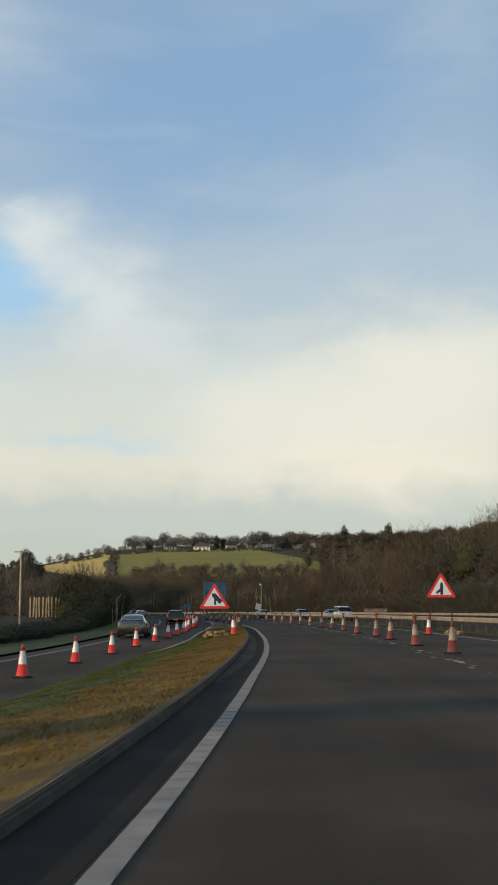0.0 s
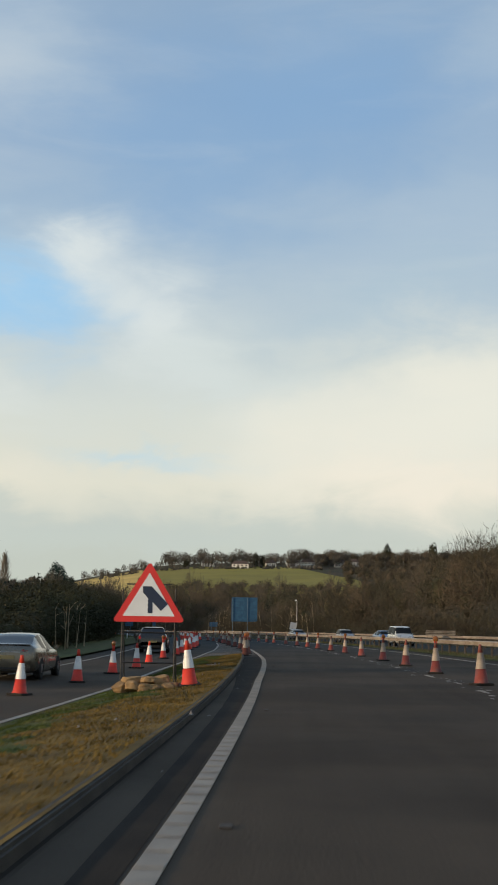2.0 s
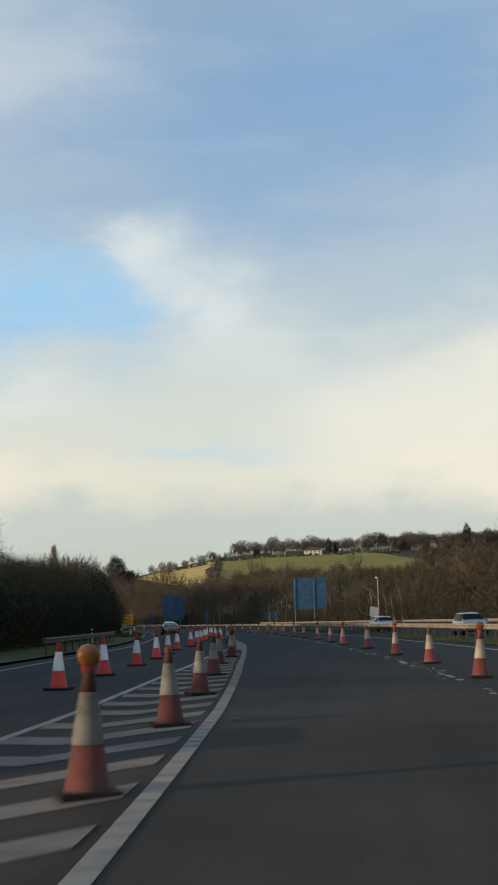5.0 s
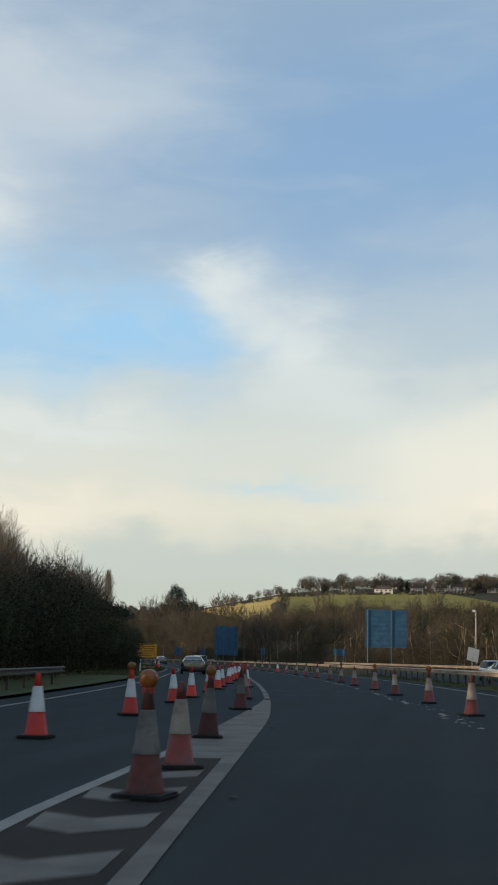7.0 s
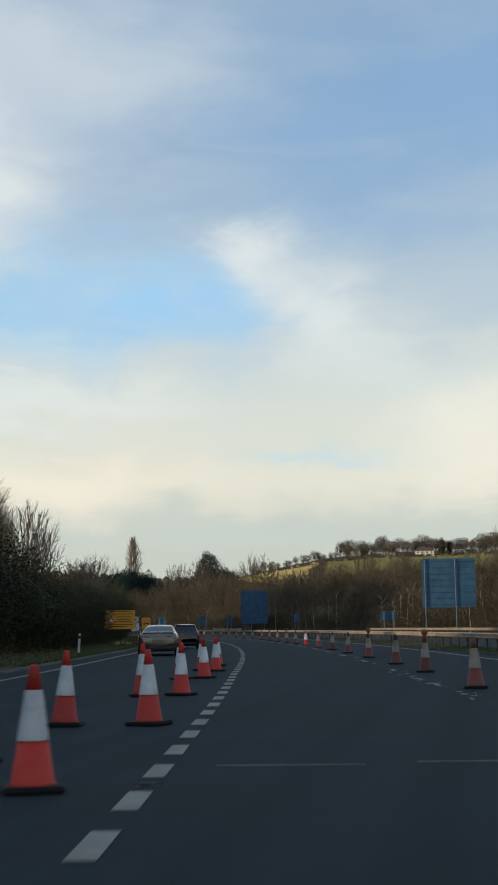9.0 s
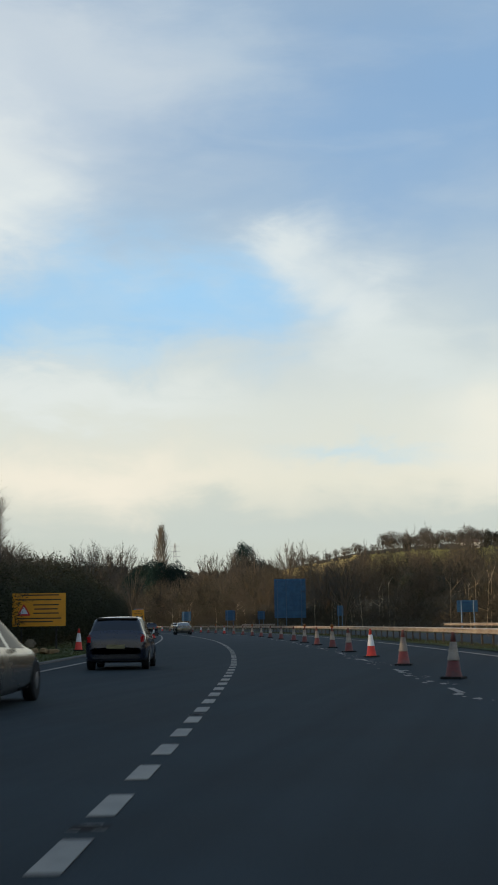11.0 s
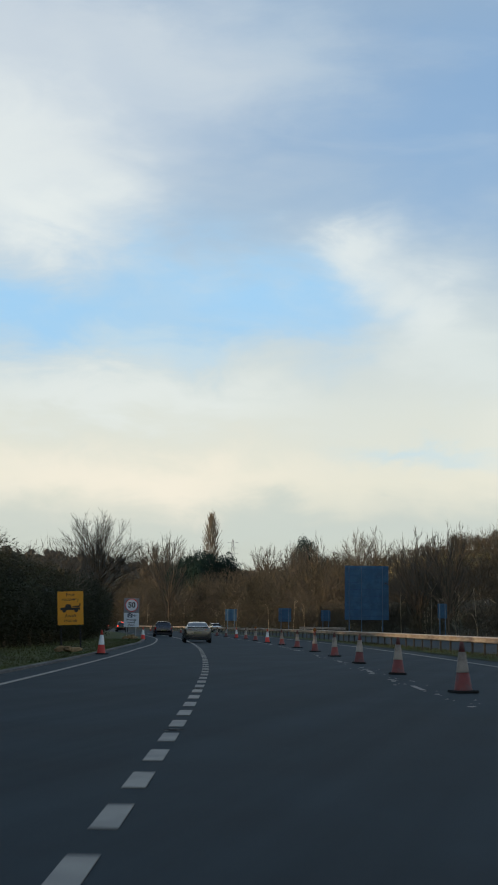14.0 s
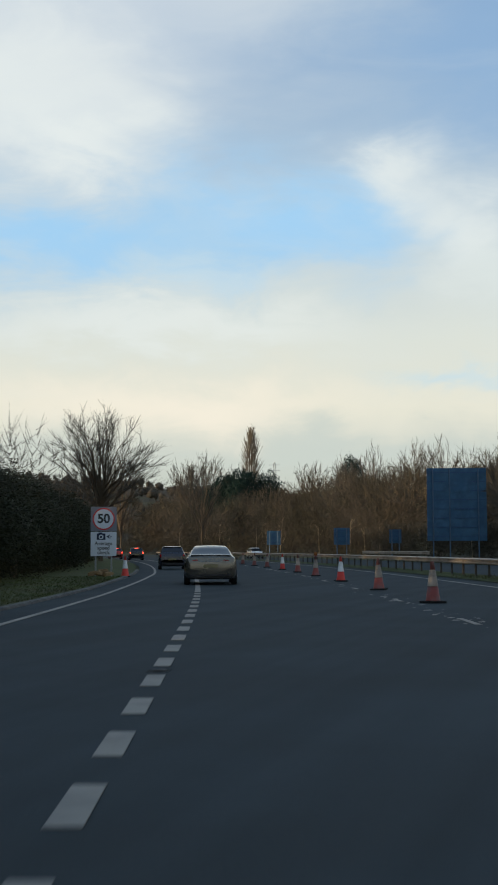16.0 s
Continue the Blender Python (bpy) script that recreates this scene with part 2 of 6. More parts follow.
M_BARK = material("bark", (0.13, 0.098, 0.068), 0.95, vary=0.3, scale=1.2, fine=18, bump=0.3, spread=0.25)
M_TWIG = material("twigs", (0.090, 0.077, 0.057), 0.95, vary=0.25, scale=0.25, fine=1.2, bump=0, spread=0.1, second=(0.098, 0.073, 0.047), patch=0.8, patch_scale=0.05, coords="World")
M_TWIG_GREY = material("grey_twigs", (0.086, 0.077, 0.062), 0.95, vary=0.4, scale=0.25, fine=3, bump=0, spread=0.2, coords="World")


def mottle(m, dark, scale, amount):
    """Mix large uneven patches of another tone into a material."""
    g = Nodes(m.node_tree)
    hsv = [n for n in m.node_tree.nodes if n.bl_idname == "ShaderNodeHueSaturation"][0]
    old = hsv.inputs["Color"].links[0].from_socket
    pos = g.add("ShaderNodeNewGeometry").outputs["Position"]
    g.put(hsv.inputs["Color"], g.mix(g.math("MULTIPLY", g.span(g.noise(pos, scale, 5.0, 0.65, 0.6), 0.46, 0.60), amount), old, (*dark, 1)))


mottle(M_TWIG, (0.030, 0.030, 0.018), 0.075, 0.85)
# darker twig tone: shade at the foot of the wood put into the colour
M_TWIG_SHADED = material("shaded_scrub_twigs", (0.056, 0.047, 0.033), 0.95, vary=0.35, scale=0.25, fine=2, bump=0, spread=0.1, second=(0.040, 0.038, 0.022), patch=0.8, patch_scale=0.08, coords="World")
M_TWIG_PALE = material("pale_twigs", (0.20, 0.165, 0.125), 0.95, vary=0.35, scale=0.3, fine=4, bump=0, coords="World")
M_TWIG_POPLAR = material("poplar_twigs", (0.155, 0.135, 0.105), 0.95, vary=0.3, scale=0.3, fine=4, bump=0, coords="World")
M_PALE_BARK = material("pale_trunk", (0.34, 0.28, 0.19), 0.9, vary=0.3, scale=1.0, fine=12, bump=0.2, spread=0.2)
M_EVERGREEN = material("evergreen_leaves", (0.007, 0.024, 0.019), 0.75, vary=0.4, scale=0.6, fine=6, bump=0, spread=0.2)
M_IVY = material("dark_bush_leaves", (0.030, 0.034, 0.017), 0.8, vary=0.4, scale=0.5, fine=6, bump=0, spread=0.2, second=(0.038, 0.035, 0.020), patch=0.6, patch_scale=0.25, coords="World")
M_GALV = material("galvanised_steel", (0.34, 0.29, 0.235), 0.55, 0.3, vary=0.18, scale=1.5, fine=30, bump=0.08, second=(0.17, 0.115, 0.075), patch=0.6, patch_scale=0.9)
M_DULL_RAIL = material("dull_steel", (0.11, 0.105, 0.095), 0.7, 0.3, vary=0.25, scale=2, fine=30, bump=0.1)
M_POST = material("dark_post", (0.10, 0.085, 0.07), 0.7, 0.3, vary=0.25, scale=3, fine=30, bump=0.1)
M_STEEL = material("grey_steel", (0.30, 0.31, 0.32), 0.5, 0.6, vary=0.12, scale=3, fine=40, bump=0.05)
M_BLACKSTEEL = material("black_steel", (0.022, 0.022, 0.024), 0.5, 0.4, vary=0.2, scale=6, fine=40, bump=0.05)
M_CONE_RED = material("cone_plastic", (0.56, 0.032, 0.013), 0.62, vary=0.16, scale=3, fine=30, bump=0.06, second=(0.22, 0.035, 0.022), patch=0.35, patch_scale=2.2, spread=0.3)
M_CONE_DIRTY = material("grimy_cone_plastic", (0.21, 0.036, 0.022), 0.65, vary=0.3, scale=3, fine=30, bump=0.06, second=(0.09, 0.05, 0.045), patch=0.8, patch_scale=2.5, spread=0.3)
M_CONE_FILTHY = material("filthy_cone_plastic", (0.125, 0.042, 0.033), 0.75, vary=0.3, scale=3, fine=30, bump=0.08, second=(0.05, 0.032, 0.028), patch=0.8, patch_scale=2.5, spread=0.3)
M_SLEEVE_FILTHY = material("filthy_sleeve", (0.18, 0.17, 0.155), 0.7, vary=0.3, scale=4, fine=50, bump=0.03, second=(0.085, 0.078, 0.07), patch=0.7, patch_scale=3.0, spread=0.25)
M_SLEEVE_DIRTY = material("grimy_sleeve", (0.30, 0.25, 0.20), 0.6, vary=0.25, scale=4, fine=50, bump=0.03, second=(0.15, 0.115, 0.085), patch=0.7, patch_scale=3.0, spread=0.2)
M_SLEEVE = material("reflective_sleeve", (0.70, 0.70, 0.68), 0.4, vary=0.10, scale=4, fine=50, bump=0.03, second=(0.40, 0.38, 0.36), patch=0.5, patch_scale=3.0, spread=0.15)
M_RUBBER = material("black_rubber", (0.022, 0.021, 0.020), 0.8, vary=0.25, scale=6, fine=40, bump=0.15)
M_LAMP = material("amber_lens", (0.20, 0.070, 0.015), 0.25, vary=0.12, scale=10, fine=60, bump=0.03)
M_SIGN_WHITE = material("white_sheeting", (0.62, 0.66, 0.70), 0.4, vary=0.06, scale=2, fine=40, bump=0.02)
M_SIGN_RED = material("red_sheeting", (0.55, 0.028, 0.025), 0.4, vary=0.08, scale=3, fine=40, bump=0.02)
M_SIGN_NAVY = material("navy_sheeting", (0.012, 0.022, 0.055), 0.45, vary=0.08, scale=3, fine=40, bump=0.02)
M_SIGN_BLUE = material("blue_sign_back", (0.022, 0.085, 0.165), 0.6, 0.1, vary=0.15, scale=1.2, fine=30, bump=0.05, second=(0.040, 0.125, 0.22), patch=0.7, patch_scale=0.9)
M_SIGN_YELLOW = material("yellow_sheeting", (0.72, 0.305, 0.012), 0.45, vary=0.07, scale=2, fine=40, bump=0.02)
M_SIGN_BLACK = material("black_print", (0.015, 0.014, 0.013), 0.5, vary=0.1, scale=4, fine=40, bump=0)
M_SACK = material("hessian_sandbag", (0.30, 0.20, 0.10), 0.95, vary=0.3, scale=6, fine=90, bump=0.5, second=(0.20, 0.13, 0.07), patch=0.6, patch_scale=4, spread=0.2)
M_GLASS = material("car_glass", (0.012, 0.016, 0.020), 0.06, vary=0.05, scale=1, fine=5, bump=0)
M_GLASS.node_tree.nodes["Principled BSDF"].inputs["Specular IOR Level"].default_value = 0.13
M_GLASS.node_tree.nodes["Principled BSDF"].inputs["IOR"].default_value = 1.1
M_REAR_GLASS = material("tinted_rear_glass", (0.010, 0.012, 0.015), 0.04, vary=0.05, scale=1, fine=5, bump=0)
M_REAR_GLASS.node_tree.nodes["Principled BSDF"].inputs["IOR"].default_value = 1.55
M_TYRE = material("tyre", (0.018, 0.018, 0.018), 0.85, vary=0.2, scale=6, fine=40, bump=0.1)
M_RIM = material("alloy_rim", (0.28, 0.28, 0.29), 0.35, 0.8, vary=0.1, scale=6, fine=40, bump=0)
M_PLATE_Y = material("yellow_plate", (0.20, 0.17, 0.08), 0.5, vary=0.05, scale=6, fine=40, bump=0)
M_PLATE_W = material("white_plate", (0.65, 0.65, 0.62), 0.5, vary=0.05, scale=6, fine=40, bump=0)
M_RED_LENS = material("red_lens", (0.40, 0.010, 0.010), 0.2, vary=0.05, scale=6, fine=40, bump=0)
M_WALL = material("white_render", (0.72, 0.69, 0.62), 0.85, vary=0.08, scale=0.6, fine=8, bump=0.05)
M_ROOF = material("roof_tiles", (0.10, 0.075, 0.065), 0.85, vary=0.2, scale=0.8, fine=9, bump=0.1)
M_STONE = material("road_grit", (0.22, 0.21, 0.20), 0.85, vary=0.3, scale=3, fine=30, bump=0.3, spread=0.3)
M_LAMP_RED = glow("lit_tail_lamp", (1.0, 0.05, 0.02), 5.0)
M_LAMP_WHITE = glow("lit_headlamp", (1.0, 0.95, 0.85), 6.0)


def paint(name, colour, rough=0.28, metal=0.3):
    m = material(name, colour, rough, metal, vary=0.06, scale=1.5, fine=30, bump=0.0)
    m.node_tree.nodes["Principled BSDF"].inputs["Coat Weight"].default_value = 0.6
    m.node_tree.nodes["Principled BSDF"].inputs["Coat Roughness"].default_value = 0.08
    return m


P_SILVER, P_BLACK, P_NAVY, P_RED, P_BLUE, P_WHITE, P_GREY = (paint("silver_paint", (0.150, 0.135, 0.108), 0.26, 0.7), paint("black_paint", (0.010, 0.010, 0.011)), paint("navy_paint", (0.012, 0.016, 0.030)),
    paint("red_paint", (0.30, 0.016, 0.012)), paint("blue_paint", (0.035, 0.095, 0.20), 0.35, 0.4), paint("white_paint", (0.40, 0.40, 0.37)), paint("grey_paint", (0.20, 0.20, 0.20), 0.35, 0.5))

# ---------------------------------------------------------------- road geometry
# where the fall towards the slip road begins and ends, as tables of (ahead, offset)
INNER = [(-60, -6.35), (98, -6.25), (106, -5.55), (135, -5.4)]
OUTER = [(-60, -12.6), (36, -11.4), (50, -11.1), (61, -10.3), (75, -9.75), (87, -9.5), (100, -8.95), (106, -8.6), (114, -8.2), (123, -7.62), (143, -6.85)]


def road_x(s):
    """The lane line under the cones: x by distance ahead."""
    u = (min(max(s, -120.0), 480.0) - 200) / 100
    x = (((-0.0455 * u - 0.0726) * u - 5.3376) * u - 15.2676) * u - 4.6213
    if s > 480.0:
        x += (s - 480.0) * -0.51 - 0.0011 * (s - 480.0) ** 2
    return x


def slip_z(s):
    """Height of the slip road, which climbs to meet the main road."""
    return -0.0068 * max(0.0, 135.0 - max(s, -20.0))


def fall(s, o):
    """Height of the roadway: level to the right, falling across island and gore to the slip road on the left."""
    if s >= 135.0 or o > -5.3:
        return 0.0
    a, b = lerp_table(INNER, s), lerp_table(OUTER, s)
    return slip_z(s) * min(max((a - o) / (a - b), 0.0), 1.0)


def at(s, o, z=0.0):
    """A place on the road: s metres ahead, o metres to the right of the cone line, z above the roadway."""
    dx = road_x(s + 0.5) - road_x(s - 0.5)
    n = math.hypot(dx, 1)
    return Vector((road_x(s) + o / n, s - o * dx / n, z + fall(s, o)))


def rest(x, y, z=0.0):
    """A place given by x and y, z above the roadway there."""
    return Vector((x, y, z + fall(y, side(x, y))))


def heading(s):
    """Turn about z, in degrees, of a thing that faces along the road."""
    return math.degrees(math.atan2(-(road_x(s + 0.5) - road_x(s - 0.5)), 1))


def lerp_table(table, s):
    if s <= table[0][0]:
        return table[0][1]
    for (a, va), (b, vb) in zip(table, table[1:]):
        if s <= b:
            return va + (vb - va) * (s - a) / (b - a)
    return table[-1][1]


def smooth(a, b, v):
    t = min(max((v - a) / (b - a), 0), 1)
    return t * t * (3 - 2 * t)


def side(x, y):
    """Rough distance to the right of the cone line."""
    dx = road_x(y + 0.5) - road_x(y - 0.5)
    return (x - road_x(y)) / math.hypot(dx, 1)


HILL = [(-40, 112), (-12, 104), (-8, 92), (4, 86), (6.3, 81), (8, 71.5), (9.8, 60), (12.5, 56), (16, 60), (22, 76), (40, 90)]


def land(x, y):
    """Height of the open ground."""
    r, a = math.hypot(x, y), math.degrees(math.atan2(-x, max(y, 1e-3)))
    z = lerp_table(HILL, a) * min(max((r - 690) / 950, 0), 1) if y > 0 else 0
    if y < 620:
        o = side(x, y)
        z += 7.0 * smooth(24, 75, o) + 9.0 * smooth(60, 220, o) + 3.0 * smooth(-22, -70, o)
        z += slip_z(y) * smooth(-5, -12, o) * smooth(-120, -50, o)
    return z


def link(name, bm, mat, parent=None, label="", shade=False):
    me = bpy.data.meshes.new(name)
    bm.to_mesh(me)
    bm.free()
    if shade:
        for p in me.polygons:
            p.use_smooth = True
    ob = new(name, me)
    for m in (mat if isinstance(mat, (list, tuple)) else [mat]):
        me.materials.append(m)
    if parent is not None:
        ob.parent = parent
    if label:
        ob["label"] = label
    return ob


def part(name, bm, mat, parent, label="", shade=False):
    return link(name, bm, mat, parent, label, shade)


def from_lists(name, verts, faces, mat, parent=None):
    me = bpy.data.meshes.new(name)
    me.from_pydata(verts, [], faces)
    me.update()
    me.materials.append(mat)
    ob = new(name, me)
    if parent is not None:
        ob.parent = parent
    return ob


def ribbon(name, s0, s1, left, right, z, mat, step=3.0, parent=None, thick=0.0):
    """A strip along the road between two offsets, given as numbers or tables over s."""
    f = lambda t, s: lerp_table(t, s) if isinstance(t, list) else t
    n = max(1, int(math.ceil((s1 - s0) / step)))
    verts, faces = [], []
    for i in range(n + 1):
        s = s0 + (s1 - s0) * i / n
        a, b = at(s, f(left, s), z), at(s, f(right, s), z)
        verts += [a, b] if not thick else [a, b, b - Vector((0, 0, thick)), a - Vector((0, 0, thick))]
    k = 4 if thick else 2
    for i in range(n):
        p, q = i * k, (i + 1) * k
        if thick:
            faces += [(p + j, p + (j + 1) % 4, q + (j + 1) % 4, q + j) for j in range(4)]
        else:
            faces.append((p, p + 1, q + 1, q))
    if thick:
        faces += [(3, 2, 1, 0), (n * 4, n * 4 + 1, n * 4 + 2, n * 4 + 3)]
    return from_lists(name, verts, faces, mat, parent)


# offsets of the main lines, as tables of (ahead, offset)
SOLID = [(-60, -5.55), (10, -5.55), (25, -5.64), (40, -5.6), (56, -5.62), (72, -5.62), (84, -5.46), (95, -5.32), (107, -5.3), (122, -5.25), (141, -5.39), (153, -5.3), (165, -5.18), (172, -5.06), (184, -5.0), (195, -5.08),
         (207, -5.15), (218, -5.2), (240, -5.03), (263, -4.9), (280, -4.95), (295, -5.07), (308, -5.19), (318, -5.28), (326, -5.4), (338, -5.57), (371, -5.84), (430, -6.0), (620, -6.2)]
KERB = [(-60, -6.3), (15, -6.3), (37, -6.38), (58, -6.34), (75, -6.3), (92, -6.22), (102.5, -6.15)]
GRASS_L = [(-60, -12.5), (36, -11.3), (50, -10.95), (61, -10.15), (75, -9.6), (90, -9.2), (100, -8.75), (104, -6.6)]
GORE_L = [(55, -10.75), (62, -10.3), (75, -9.78), (87, -9.55), (100, -8.95), (106, -8.6), (114, -8.2), (123, -7.62), (143, -6.85), (155, -6.53), (163, -6.02), (173, -5.58), (181, -5.2)]
LEFT_LINE = [(-60, -19.0), (30, -16.5), (48, -15.7), (61, -14.95), (91, -13.85), (102, -13.5), (120, -13.1), (148, -12.5), (175, -11.6), (213, -11.15), (242, -10.85), (281, -9.62), (300, -9.47), (324, -9.22), (346, -8.87), (360, -8.45), (389, -7.95), (440, -8.3), (620, -9.0)]
LEFT_KERB = [(-60, -20.1), (30, -17.6), (48, -16.8), (61, -16.05), (91, -14.95), (102, -14.6), (120, -14.2), (148, -13.6), (175, -12.7), (213, -12.25), (242, -11.9), (287, -10.75), (306, -10.5), (331, -10.1), (351, -9.75), (364, -9.25), (389, -8.95), (440, -9.3), (620, -10.0)]
R_LINE, R_EDGE = 4.2, 5.5

# one ground sheet out to the horizon
gx = sorted(set([-4200, -3400, -2700, -2100, -1600, -1250] + list(range(-1000, -200, 40)) + list(range(-200, 201, 10)) + list(range(240, 1001, 40)) + [1250, 1600, 2100, 2700, 3400, 4200]))
gy = sorted(set([-1500, -900, -500, -300] + list(range(-200, 620, 10)) + list(range(620, 2001, 30)) + [2200, 2500, 3000, 3800, 4700]))
verts = [(x, y, land(x, y) - (1.0 if y < 160 and -18 < side(x, y) < 20 else 0.12) + (0.5 * noise.noise((x * 0.03, y * 0.03, 0)) if abs(side(x, y)) > 40 or y > 620 else 0)) for y in gy for x in gx]
nx = len(gx)
ground = from_lists("ground", verts, [(j * nx + i, j * nx + i + 1, (j + 1) * nx + i + 1, (j + 1) * nx + i) for j in range(len(gy) - 1) for i in range(nx - 1)], M_GROUND)
tagged(ground, "brown winter ground rolling out to wooded hills", "ground", kind="structure")

verts, faces = [], []
for i in range(341):
    s = -60 + 2.0 * i
    mid = lerp_table(OUTER, s) if s < 143 else -6.85 + 0.35 * smooth(143, 160, s)
    verts += [at(s, o) for o in (lerp_table(LEFT_KERB, s), mid, lerp_table(INNER, s), R_EDGE)]
for i in range(340):
    faces += [(4 * i + j, 4 * i + j + 1, 4 * i + j + 5, 4 * i + j + 4) for j in range(3)]
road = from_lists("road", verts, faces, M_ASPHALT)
tagged(road, "dark grey asphalt carriageway with worn lane markings", "road", kind="structure")
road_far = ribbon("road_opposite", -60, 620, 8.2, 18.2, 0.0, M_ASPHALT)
tagged(road_far, "grey asphalt of the opposite carriageway behind the barrier", "road", kind="structure")
verge_mid = ribbon("verge_central", -60, 620, R_EDGE, 8.2, 0.03, M_GRASS)
tagged(verge_mid, "rough grass strip between the two carriageways", "verge", kind="structure")
verge_right = ribbon("verge_right", -60, 620, 18.2, 24.0, 0.04, M_VERGE)
tagged(verge_right, "rough grass verge beside the opposite carriageway", "verge", kind="structure")
verge_left = ribbon("verge_left", -60, 620, [(s, o - 9.0) for s, o in LEFT_KERB], [(s, o - 0.20) for s, o in LEFT_KERB], 0.065, M_VERGE_GREEN)
tagged(verge_left, "dark grassy verge behind a low kerb", "verge", kind="structure")
hard_strip = ribbon("hard_strip", -60, 101, KERB, [(s, o - 0.12) for s, o in SOLID], 0.004, M_ASPHALT_OLD)
tagged(hard_strip, "brownish worn strip of asphalt along the kerb", "road strip", kind="structure")

# grass island: domed strip between the kerb and the slip lane
verts, faces, rows = [], [], 13
island_s = [-60 + 0.8 * i for i in range(203)] + [102.5, 104.0]
for s in island_s:
    a, b = lerp_table(GRASS_L, s), min(lerp_table(KERB, s) - 0.05, -6.25)
    for k in range(rows):
        o = a + (b - a) * k / (rows - 1)
        h = 0.015 + 0.105 * smooth(0, 0.35, k / (rows - 1)) + 0.05 * noise.noise((s * 0.4, o * 1.3, 3.0)) + 0.025 * noise.noise((s * 1.7, o * 3.1, 5.0))
        verts.append(at(s, o, h if 0 < k < rows - 1 else (0.012 if k == 0 else 0.124)))
for i in range(len(island_s) - 1):
    faces += [(i * rows + k, i * rows + k + 1, (i + 1) * rows + k + 1, (i + 1) * rows + k) for k in range(rows - 1)]
island = from_lists("grass_island", verts, faces, M_GRASS)
island.data.materials.append(M_GRASS_DRY)


def dry_here(s, across):
    """Dry brown growth along the kerb, green on the other side, with a ragged border."""
    return across + 0.28 * noise.noise((s * 0.16, 0.0, 7.0)) + 0.16 * noise.noise((s * 0.9, across * 3, 2.0)) > 0.54


for k, f in enumerate(island.data.polygons):
    i, j = divmod(k, rows - 1)
    f.material_index = 1 if dry_here(island_s[i], (j + 0.5) / (rows - 1)) else 0
    f.use_smooth = True
tagged(island, "tapering island of dry yellow-green grass between two roads", "grass island", kind="structure")


def blades(name, count, place, mat, label, height=(0.05, 0.16), seed=3):
    rnd = random.Random(seed)
    v, f = [], []
    for _ in range(count):
        p = place(rnd)
        h, a, lean = rnd.uniform(*height), rnd.uniform(0, 6.28), rnd.uniform(0, 0.8)
        w = rnd.uniform(0.006, 0.014)
        d, e = Vector((math.cos(a), math.sin(a), 0)), Vector((-math.sin(a), math.cos(a), 0))
        top = p + Vector((0, 0, h)) + e * h * lean
        k = len(v)
        v += [p - d * w, p + d * w, top]
        f.append((k, k + 1, k + 2))
    ob = from_lists(name, v, f, mat)
    return tagged(ob, label, "grass", kind="stuff")


def on_island(dry):
    def place(rnd):
        while True:
            s, across = -2 + 104 * rnd.random(), 0.03 + 0.95 * rnd.random()
            if dry_here(s, across) == dry:
                break
        a, b = lerp_table(GRASS_L, s), lerp_table(KERB, s) - 0.05
        return at(s, a + (b - a) * across, 0.01 + 0.105 * smooth(0, 0.35, across) + 0.05 * noise.noise((s * 0.4, (a + (b - a) * across) * 1.3, 3.0)))
    return place


blades("island_grass", 70000, on_island(False), M_GRASS_BLADE, "short green grass on the island", (0.015, 0.05))
blades("island_dry_grass", 60000, on_island(True), M_DRY_BLADE, "dry brown tufts of grass along the kerb", (0.015, 0.055), 4)


def on_left_verge(rnd):
    s = rnd.uniform(225, 380)
    return at(s, lerp_table(LEFT_KERB, s) - 0.26 - 4.5 * rnd.random() ** 1.5, 0.06)


blades("verge_grass", 36000, on_left_verge, M_VERGE_GREEN, "short dark grass on the verge", (0.03, 0.10), 5)


def on_mid(rnd):
    return at(rnd.uniform(40, 380), rnd.uniform(R_EDGE + 0.1, 8.1), 0.02)


blades("central_grass", 22000, on_mid, M_VERGE, "rough grass below the crash barrier", (0.06, 0.18), 6)

# fields on the hill
def field(name, rows, mat, label):
    """rows: (distance, azimuth left, azimuth right) from the near edge to the far edge."""
    v, f, n = [], [], 24
    fine = []
    for (r0, a0, b0), (r1, a1, b1) in zip(rows, rows[1:]):
        fine += [(r0 + (r1 - r0) * k / 6, a0 + (a1 - a0) * k / 6, b0 + (b1 - b0) * k / 6) for k in range(6)]
    fine.append(rows[-1])
    for r, a, b in fine:
        for i in range(n + 1):
            t = radians(a + (b - a) * i / n)
            x, y = -r * math.sin(t), r * math.cos(t)
            v.append((x, y, land(x, y) + 1.2))
    for j in range(len(fine) - 1):
        f += [(j * (n + 1) + i, j * (n + 1) + i + 1, (j + 1) * (n + 1) + i + 1, (j + 1) * (n + 1) + i) for i in range(n)]
    return tagged(from_lists(name, v, f, mat), label, "field", kind="structure")


field("field_golden", [(960, 6.7, 6.3), (1090, 8.0, 6.4), (1250, 9.0, 6.4), (1470, 9.9, 6.45), (1520, 9.8, 6.45)], M_FIELD_GOLD, "sunlit golden stubble field on the hillside")
field("field_green", [(980, 6.2, -3.4), (1180, 6.3, -3.2), (1320, 6.35, -1.6), (1450, 6.3, -0.4), (1500, 6.3, 0.6)], M_FIELD_GREEN, "sunlit green pasture below the hilltop trees")

